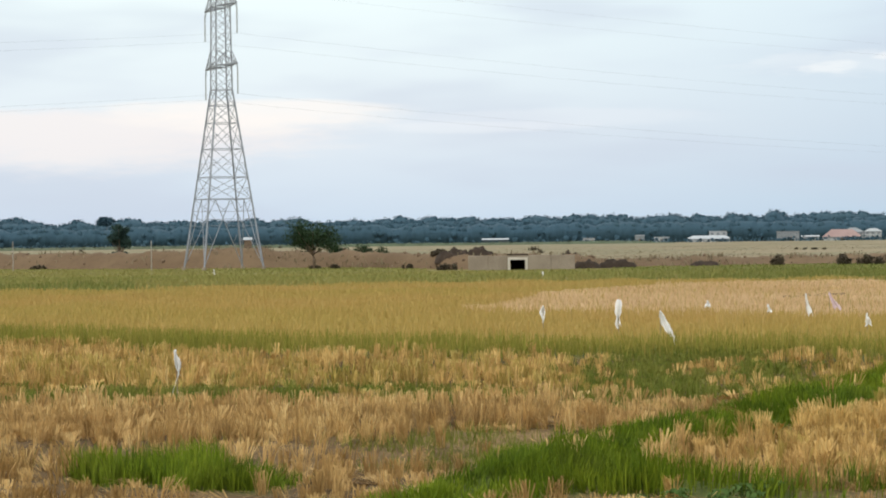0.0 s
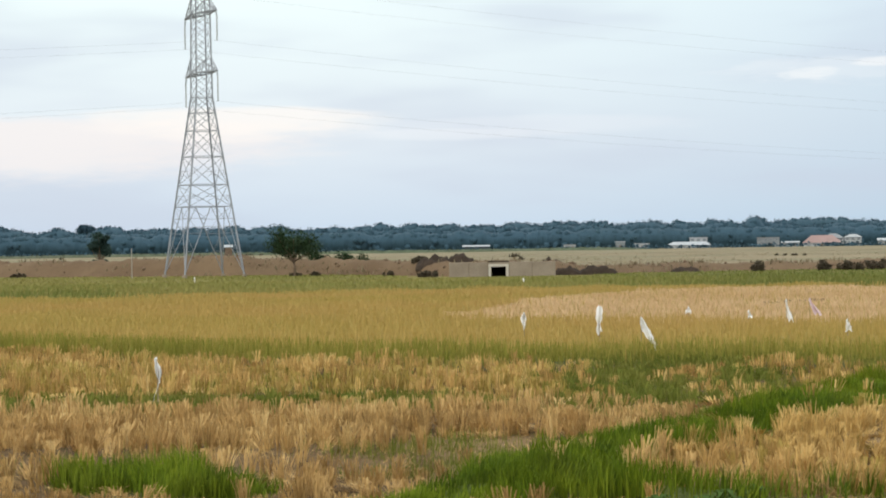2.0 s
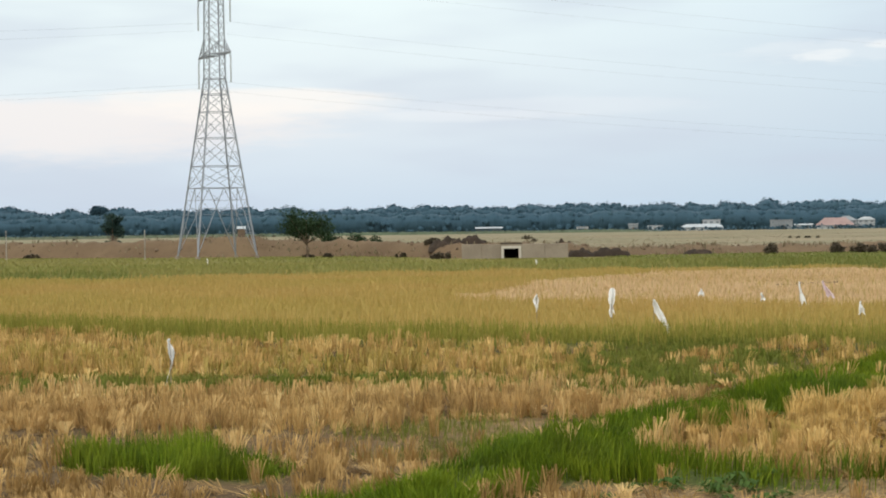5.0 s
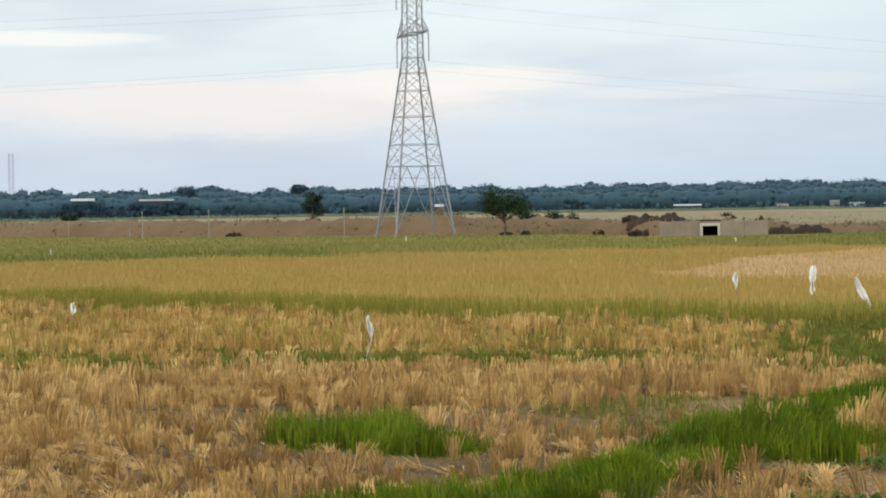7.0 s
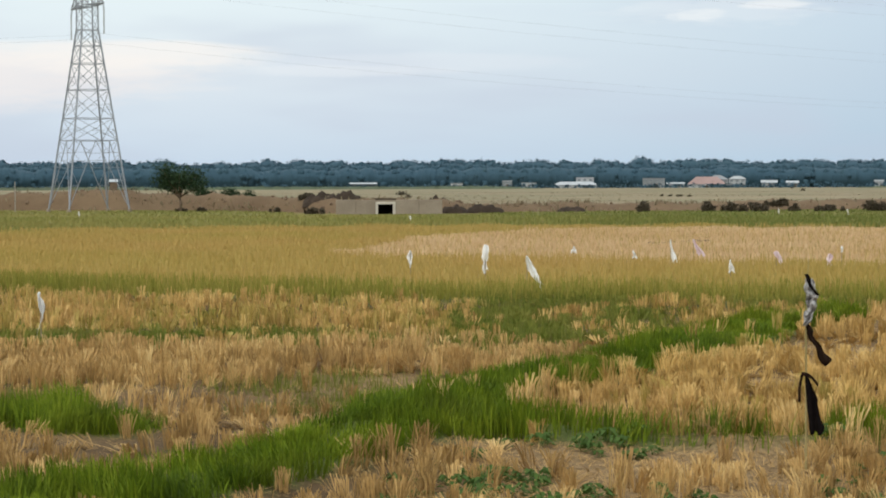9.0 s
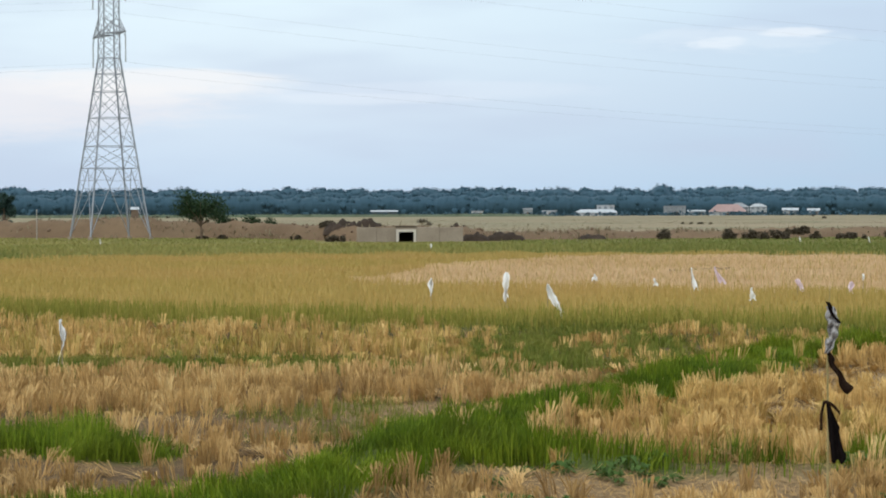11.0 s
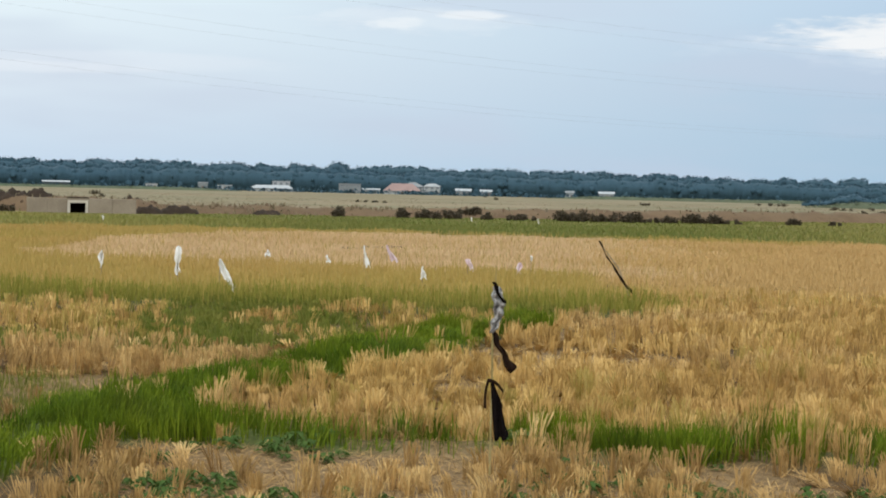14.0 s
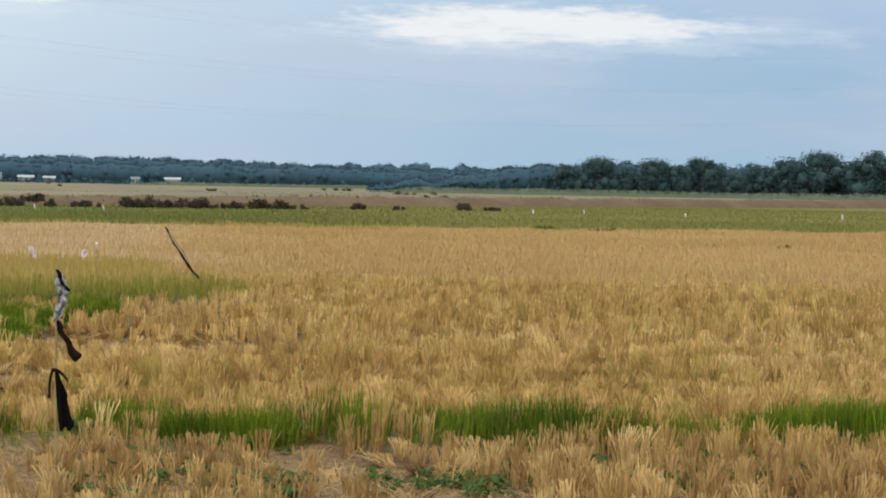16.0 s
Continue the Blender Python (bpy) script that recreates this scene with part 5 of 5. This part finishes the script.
# ---------------------------------------------------------------- far houses
def build_house(az, d, w, depth, h, storeys, roof, wall_mat, roof_mat, label, base=0.0, bays=3, rise=1.6):
    root = tagged(new("farm_house"), label, "house", group="houses before the far trees")
    x, y, _ = at(az, d)
    root.matrix_world = pose(x, y, base, 0, 0, -az)
    bm = bmesh.new()
    block(bm, (-w / 2, 0, -0.3 - base), (w / 2, depth, h))
    part("wall", bm, wall_mat, root)
    bm = bmesh.new()
    e = min(0.5, w * 0.09)
    if roof == "flat":
        block(bm, (-w / 2 - 0.2, -0.25, h + 0.003), (w / 2 + 0.2, depth + 0.2, h + 0.35))
    else:
        inset = 0.0 if roof == "gable" else min(w, depth) * 0.45
        p = [(-w / 2 - e, -e, h), (w / 2 + e, -e, h), (w / 2 + e, depth + e, h), (-w / 2 - e, depth + e, h), (-w / 2 - e + inset, depth / 2, h + rise), (w / 2 + e - inset, depth / 2, h + rise)]
        vs = [bm.verts.new(q) for q in p]
        for f in ((0, 1, 5, 4), (1, 2, 5), (2, 3, 4, 5), (3, 0, 4), (3, 2, 1, 0)):
            bm.faces.new([vs[i] for i in f])
    part("roof", bm, roof_mat, root)
    for s in range(storeys):
        for i in range(bays):
            cx = -w / 2 + w * (i + 0.5) / bays
            z0 = h / storeys * s + h / storeys * 0.38
            if s == 0 and i == bays // 2:
                bm = bmesh.new()
                block(bm, (cx - 0.5, -0.06, 0), (cx + 0.5, -0.003, min(2.1, h * 0.7)))
                part("door", bm, BARK, root)
                continue
            win = bmesh.new()
            ww, hh = min(1.6, w / bays * 0.5), h / storeys * 0.42
            for lo, hi in (((cx - ww / 2 - 0.1, -0.09, z0 - 0.1), (cx + ww / 2 + 0.1, -0.003, z0)), ((cx - ww / 2 - 0.1, -0.09, z0 + hh), (cx + ww / 2 + 0.1, -0.003, z0 + hh + 0.1)),
                           ((cx - ww / 2 - 0.1, -0.09, z0), (cx - ww / 2, -0.003, z0 + hh)), ((cx + ww / 2, -0.09, z0), (cx + ww / 2 + 0.1, -0.003, z0 + hh))):
                block(win, lo, hi)
            frame_ob = part("window", win, PAINT, root)
            bm = bmesh.new()
            block(bm, (cx - ww / 2, -0.04, z0), (cx + ww / 2, -0.004, z0 + hh))
            part("pane", bm, PANE, frame_ob)
    return root


build_house(1.46, 1120, 14, 6, 2.5, 1, "gable", DARK_TIN, TIN, "long low shed with a white sheet roof", 0, 0, 0.8)
build_house(4.05, 1120, 6.5, 5, 2.6, 1, "flat", PAINT, GREY_TIN, "small pale grey field hut", 0, 2)
build_house(5.45, 1130, 5.2, 5, 3.8, 2, "flat", GREY_TIN, TIN, "narrow two-storey grey house with a white roof", 0, 1)
build_house(6.05, 1110, 8, 6, 2.6, 1, "flat", PAINT, PAINT, "low white flat-roofed house", 0, 3)
build_house(7.35, 1106, 24, 9, 1.7, 1, "hip", PAINT, TIN, "low white house with a wide pale hip roof", 0, 5, 1.7)
build_house(7.6, 1120, 9.5, 7, 5.4, 2, "flat", PAINT, PAINT, "white two-storey flat-roofed house", 0, 3)
build_house(9.5, 1130, 12, 7, 4.9, 2, "flat", GREY_TIN, GREY_TIN, "unfinished grey two-storey house", 0, 4)
build_house(10.1, 1120, 9, 5, 2.2, 1, "gable", PAINT, TIN, "low pale outhouse beside the red-roofed house", 0, 2, 0.7)
build_house(10.95, 1112, 20, 11, 1.9, 1, "hip", PAINT, RED_TIN, "low white house under a broad red hip roof", 0, 5, 4.0)
build_house(11.25, 1128, 11, 10, 4.4, 2, "hip", PAINT, GREY_TIN, "house with a grey hip roof behind the red-roofed one", 0, 4, 2.4)
build_house(11.78, 1122, 9, 7, 4.6, 2, "hip", PAINT, PAINT, "tall pale house with a light hip roof", 0, 3, 1.6)
build_house(12.65, 1118, 8, 6, 2.6, 1, "gable", GREY_TIN, TIN, "small house with a white sheet roof", 0, 3, 1.3)
build_house(13.28, 1120, 6, 6, 2.4, 1, "gable", GREY_TIN, TIN, "small house with a white sheet roof", 0, 2, 1.2)
build_house(15.6, 1125, 4.5, 5, 3.0, 1, "gable", PAINT, GREY_TIN, "small grey hut among shrubs", 0, 2, 1.0)
build_house(16.62, 1115, 8, 6, 2.8, 1, "gable", PAINT, TIN, "white house with a pale sheet roof", 0, 3, 1.2)
build_house(-15.2, 1158, 12, 8, 10.4, 2, "gable", DARK_TIN, TIN, "tall shed with a white sheet roof above the trees", 0, 0, 1.4)
build_house(-13.2, 1158, 18, 8, 9.8, 2, "gable", DARK_TIN, GREY_TIN, "tall shed with a dull grey roof above the trees", 0, 0, 1.2)
build_house(-5.4, 232, 0.85, 1.2, 2.9, 1, "gable", BARK, TIN, "small dark hut with a white roof behind the bank", 0, 1, 0.3)


def build_mast():
    """The slender mast far off above the trees."""
    root = tagged(new("radio_mast"), "slender pale lattice radio mast far away", "mast")
    root.matrix_world = Matrix.Translation(at(-17.1, 1560))
    top = 49.0
    cs = [(-1.5, -1.5), (1.5, -1.5), (1.5, 1.5), (-1.5, 1.5)]
    for x, y in cs:
        bm = bmesh.new()
        bar(bm, (x, y, -0.3), (x, y, top), 0.17)
        part("leg", bm, STEEL, root)
    for i in range(16):
        bm = bmesh.new()
        z0, z1 = top * i / 16, top * (i + 1) / 16
        for (ax, ay), (bx, by) in zip(cs, cs[1:] + cs[:1]):
            bar(bm, (ax, ay, z0), (bx, by, z1), 0.09)
        part("brace", bm, STEEL, root)


build_mast()


def build_bulldozer():
    """A tracked earth mover parked on the bank, its engine towards the fields."""
    root = tagged(new("bulldozer"), "dusty yellow tracked bulldozer parked on the earth bank", "bulldozer")
    root.matrix_world = pose(*at(-18.05, 283.0)[:2], 1.55, 0, 0, 14)
    for side, y in (("near", -1.0), ("far", 0.6)):
        bm = bmesh.new()
        n = 20
        ring = [(1.75 * math.copysign(abs(math.cos(t)) ** 0.45, math.cos(t)), 0.42 + 0.42 * math.copysign(abs(math.sin(t)) ** 0.6, math.sin(t))) for t in (2 * math.pi * i / n for i in range(n))]
        near, far = [bm.verts.new((px, y, pz)) for px, pz in ring], [bm.verts.new((px, y + 0.45, pz)) for px, pz in ring]
        for i in range(n):
            bm.faces.new((near[i], near[(i + 1) % n], far[(i + 1) % n], far[i]))
        bm.faces.new(near[::-1])
        bm.faces.new(far)
        track = part("track", bm, RUBBER, root, "muddy dark steel track")
        for px in (-1.3, -0.45, 0.45, 1.3):
            bm = bmesh.new()
            bmesh.ops.create_cone(bm, cap_ends=True, segments=12, radius1=0.27, radius2=0.27, depth=0.5, matrix=Matrix.Translation((px, y + 0.225, 0.42)) @ Euler((radians(90), 0, 0)).to_matrix().to_4x4())
            part("roller", bm, YELLOW, track)
    for name, lo, hi, mat, label in (("chassis", (-1.6, -0.52, 0.45), (1.7, 0.58, 0.95), YELLOW, ""), ("engine_hood", (0.1, -0.5, 0.96), (1.75, 0.55, 1.75), YELLOW, "yellow engine hood"),
                                     ("grille", (1.76, -0.4, 1.0), (1.8, 0.45, 1.65), RUBBER, "dark radiator grille"), ("cab_floor", (-1.5, -0.7, 0.96), (0.09, 0.75, 1.35), YELLOW, ""),
                                     ("cab_roof", (-1.55, -0.8, 2.55), (0.1, 0.85, 2.72), ORANGE, "orange cab roof"), ("seat", (-1.1, -0.25, 1.36), (-0.5, 0.3, 1.95), RUBBER, "")):
        bm = bmesh.new()
        block(bm, lo, hi)
        bmesh.ops.bevel(bm, geom=bm.edges[:], offset=0.05 if name != "grille" else 0.01, segments=1, affect="EDGES")
        part(name, bm, mat, root, label)
    for px, py in ((-1.42, -0.65), (-0.05, -0.65), (-1.42, 0.7), (-0.05, 0.7)):
        bm = bmesh.new()
        bar(bm, (px, py, 1.35), (px, py, 2.55), 0.09)
        part("cab_post", bm, ORANGE, root)
    bm = bmesh.new()
    tube(bm, [(1.1, 0.1, 1.75), (1.1, 0.1, 2.2)], [0.06, 0.06], 8)
    part("exhaust", bm, RUBBER, root)


build_bulldozer()


def build_post(az, d, h, label="thin weathered wooden post before the bank"):
    root = tagged(new("field_post"), label, "post", group="posts along the bank")
    root.matrix_world = Matrix.Translation(at(az, d))
    bm = bmesh.new()
    tube(bm, [(0, 0, -0.3), (0.02, 0, h * 0.5), (0.0, 0.02, h)], [0.06, 0.052, 0.045], 7)
    part("pole", bm, BLEACHED_WOOD, root)


for az, d, h in ((-13.6, 222, 2.9), (-11.78, 216, 3.0), (-15.6, 228, 2.0), (-8.05, 200, 2.9), (-13.95, 222, 1.2)):
    build_post(az, d, h)


# ---------------------------------------------------------------- stakes with plastic and cloth
def sheet(rows, cols, shape, thick=0.004):
    """A limp sheet: shape(u, v) gives its points, u across, v down."""
    bm = bmesh.new()
    grid = [[bm.verts.new(shape(i / (cols - 1), j / (rows - 1))) for i in range(cols)] for j in range(rows)]
    for j in range(rows - 1):
        for i in range(cols - 1):
            bm.faces.new((grid[j][i], grid[j][i + 1], grid[j + 1][i + 1], grid[j + 1][i]))
    bm.normal_update()
    bmesh.ops.solidify(bm, geom=bm.faces[:], thickness=thick)
    return bm


# how wide a bag hangs, from its knot down to its tail
BAG_FORMS = dict(spindle=((0, 0.3), (0.25, 0.9), (0.5, 1.0), (0.8, 0.6), (1, 0.2)),
                 rag=((0, 0.55), (0.1, 0.9), (0.5, 1.0), (0.58, 0.95), (0.64, 0.5), (0.8, 0.55), (1, 0.9)),
                 tear=((0, 0.15), (0.15, 0.6), (0.4, 1.0), (0.6, 0.92), (0.68, 0.5), (0.9, 0.4), (1, 0.5)),
                 cone=((0, 0.14), (0.3, 0.45), (0.7, 0.8), (1, 1.0)))


def build_flag(x, y, stake, lean, length, width, drift, seed, mat, label, low=0.0, form="spindle"):
    """A bamboo stake with a torn plastic bag hanging from its top. drift: how far the tail blows to the right."""
    r = random.Random(seed)
    root = tagged(new("bird_scarer"), label, "field marker", group="bags on stakes")
    root.matrix_world = pose(x, y, 0, 0, 0, -math.degrees(math.atan2(x, y)))
    bm = bmesh.new()
    tube(bm, [(0, 0, -0.25), (lean * 0.4, 0, stake * 0.5), (lean, 0, stake)], [0.012, 0.01, 0.007], 6)
    part("stake", bm, BAMBOO, root)
    ph = [r.uniform(0, 6.28) for _ in range(6)]
    vs, ws = [p[0] for p in BAG_FORMS[form]], [p[1] for p in BAG_FORMS[form]]

    def shape(u, v):
        wide = 0.62 * width * (float(np.interp(v, vs, ws)) + 0.05 * math.sin(17 * v + ph[5]) + 0.05 * math.sin(29 * v + ph[0]))
        cx = lean + drift * v ** 1.15 + 0.012 * math.sin(5 * v + ph[0])
        return Vector((cx + (u - 0.5) * wide + 0.008 * math.sin(9 * v + ph[1] + 4 * u), -0.03 + 0.035 * math.sin(u * 7 + ph[2] + 3 * v) + 0.02 * math.sin(8 * v + ph[3]), stake - low - length * v * (1 + 0.1 * math.sin(u * 7 + ph[4]) * v)))
    part("bag", sheet(18, 11, shape), mat, root)
    bm = bmesh.new()
    bmesh.ops.create_uvsphere(bm, u_segments=8, v_segments=6, radius=0.02, matrix=Matrix.Translation((lean, -0.01, stake - low - 0.01)) @ Matrix.Diagonal((1, 1, 1.5, 1)))
    part("knot", bm, mat, root)


FLAGS = [  # x, y, stake, lean, length, width, drift, pink?, form
    (-4.35, 33.61, 0.88, -0.03, 0.44, 0.15, 0.05, 0, "spindle"),
    # small white bird-like shape, built as a bag on a stake
    (-12.82, 46.23, 0.62, 0.0, 0.26, 0.22, -0.03, 0, "spindle"),
    (2.59, 53.76, 0.87, 0.0, 0.42, 0.22, -0.02, 0, "spindle"),
    (4.47, 52.82, 1.04, 0.0, 0.68, 0.27, 0.00, 0, "rag"),
    (4.85, 46.20, 0.97, 0.0, 0.70, 0.30, 0.34, 0, "tear"),
    (8.54, 66.74, 0.56, 0.0, 0.21, 0.36, 0.02, 0, "cone"),
    (9.89, 62.86, 0.54, 0.0, 0.22, 0.24, 0.04, 0, "cone"),
    (10.49, 59.74, 0.94, 0.0, 0.60, 0.24, 0.13, 0, "cone"),
    (12.03, 64.31, 0.84, 0.0, 0.50, 0.36, 0.25, 1, "cone"),
    (10.75, 52.37, 0.63, 0.0, 0.30, 0.28, 0.03, 0, "cone"),
    (13.45, 58.97, 0.63, 0.0, 0.34, 0.26, 0.13, 1, "rag"),
    (14.74, 57.91, 0.58, 0.0, 0.30, 0.26, 0.00, 1, "rag"),
    (15.43, 59.22, 0.75, 0.0, 0.16, 0.12, 0.02, 0, "spindle"),
]
for i, (x, y, stake, lean, length, width, drift, pink, form) in enumerate(FLAGS):
    build_flag(x, y, stake, lean, length, width, drift, 500 + i, PINK_FILM if pink else WHITE_FILM,
               "torn pinkish plastic bag tied to a thin stake" if pink else "torn white plastic bag tied to a thin stake", 0.02, form)
# white specks in the far rice, built as small strips on stakes
for i, (az, d, s) in enumerate(((2.75, 128, 0.6), (12.9, 150, 0.7), (14.75, 150, 0.7), (-6.35, 148, 0.7), (35.05, 152, 1.0), (26.6, 170, 0.7), (28.0, 175, 0.7), (30.8, 172, 0.6), (-16.1, 122, 0.6))):
    build_flag(*at(az, d)[:2], s, 0.0, s * 0.45, 0.17 if d < 151 else 0.24, 0.05, 600 + i, WHITE_FILM, "small white plastic strip on a stake in the green rice")


def build_dark_pole():
    """The nearest stake, hung with crumpled grey plastic and strips of black cloth."""
    root = tagged(new("cloth_stake"), "bamboo stake hung with grey plastic and black cloth strips", "field marker")
    root.matrix_world = pose(4.42, 18.2, 0, 0, 0, -13.6)
    bm = bmesh.new()
    tube(bm, [(0, 0, -0.3), (0.005, 0, 0.6), (0.0, 0, 1.2), (0.015, 0, 1.7), (0.02, 0, 1.93)], [0.012, 0.011, 0.01, 0.006, 0.002], 8)
    part("stake", bm, GREEN_BAMBOO, root)

    def wide(v, *rows):
        return float(np.interp(v, [p[0] for p in rows], [p[1] for p in rows]))
    # grey plastic wound round the top
    part("plastic_strip", sheet(26, 9, lambda u, v: Vector((0.02 + 0.045 * math.sin(math.pi * v) - 0.03 * v + (u - 0.5) * wide(v, (0, 0.07), (0.25, 0.11), (0.6, 0.085), (0.85, 0.075), (1, 0.03)) + 0.008 * math.sin(23 * v), -0.025 + 0.028 * math.sin(u * 8 + 11 * v) + 0.012 * math.sin(31 * v), 1.74 - 0.42 * v))), GREY_FILM, root, "crumpled grey and white plastic with painted highlights", True)
    part("upper_cloth", sheet(20, 5, lambda u, v: Vector((0.0 + 0.10 * v ** 1.3 + 0.008 * math.sin(8 * v) + (u - 0.5) * 0.036 * (1 - 0.3 * v), -0.075 + 0.01 * math.sin(9 * v + 5 * u), 1.785 - 0.19 * v))), BLACK_CLOTH, root, "black cloth strip", True)
    part("middle_cloth", sheet(28, 6, lambda u, v: Vector((0.0 + 0.19 * v ** 1.15 + 0.010 * math.sin(14 * v) + (u - 0.5) * wide(v, (0, 0.03), (0.2, 0.05), (0.45, 0.035), (0.8, 0.06), (0.93, 0.085), (1, 0.05)), -0.03 + 0.02 * math.sin(u * 6 + 8 * v), 1.34 - 0.36 * v + 0.05 * (u - 0.5) * v))), BROWN_CLOTH, root, "twisted dark brown cloth strip", True)
    part("lower_cloth", sheet(30, 9, lambda u, v: Vector((-0.012 + 0.05 * v + u * wide(v, (0, 0.03), (0.2, 0.06), (0.42, 0.10), (0.5, 0.09), (0.8, 0.105), (0.93, 0.13), (1, 0.12)), -0.03 + 0.022 * math.sin(u * 9 + 4 * v), 0.875 - 0.52 * v - 0.02 * math.sin(u * 11) * v))), BLACK_CLOTH, root, "hanging black cloth", True)
    part("tied_knot", sheet(10, 4, lambda u, v: Vector((-0.04 + 0.15 * v, -0.05, 0.885 - 0.1 * v ** 1.5 + 0.02 * math.sin(3 * v) + (u - 0.5) * 0.035))), BROWN_CLOTH, root, "tied brown cloth end", True)
    part("tied_end", sheet(16, 4, lambda u, v: Vector((-0.03 - 0.025 * math.sin(min(1.0, v * 1.5) * 1.57) + (u - 0.5) * 0.024, -0.035, 0.885 - 0.25 * v))), BROWN_CLOTH, root, "loose tied end", True)


build_dark_pole()


def build_leaning_stake():
    root = tagged(new("leaning_stake"), "leaning stake wrapped in dark cloth among the stubble", "field marker")
    root.matrix_world = pose(13.9, 44.05, 0, 0, 0, -17.5)
    bm = bmesh.new()
    tube(bm, [(0.02, 0, -0.2), (-0.05, 0, 0.15), (-0.40, 0, 0.98), (-0.81, 0, 1.5)], [0.018, 0.017, 0.015, 0.009], 7)
    part("stake", bm, BAMBOO, root)
    part("wrapped_cloth", sheet(30, 6, lambda u, v: Vector((-0.83 + 0.82 * v + 0.012 * math.sin(17 * v) + (u - 0.5) * (0.012 + 0.05 * max(0.0, math.sin(3.6 * v - 0.6)) * v + 0.014 * math.sin(31 * v)), -0.03 + 0.02 * math.sin(7 * u + 15 * v), 1.54 - 1.2 * v - 0.07 * math.sin(3.14 * v) + 0.016 * math.sin(21 * v + 1) + (u - 0.5) * 0.03))), BROWN_CLOTH, root, "dark brown cloth strip", True)


build_leaning_stake()


def build_bund():
    """A low dark ridge of earth across the cut plot."""
    bm = bmesh.new()
    r = random.Random(31)
    pts = [(13.2 + 3.6 * t, 82.3 + 3.5 * t + 0.15 * math.sin(7 * t), 0.12 + r.uniform(-0.03, 0.04)) for t in (i / 16 for i in range(17))]
    tube(bm, pts, [0.05] + [r.uniform(0.06, 0.12) for _ in range(15)] + [0.05], 7)
    tagged(part("field_bund", bm, CLOD), "low dark earth bund in the cut plot", "bund")


build_bund()
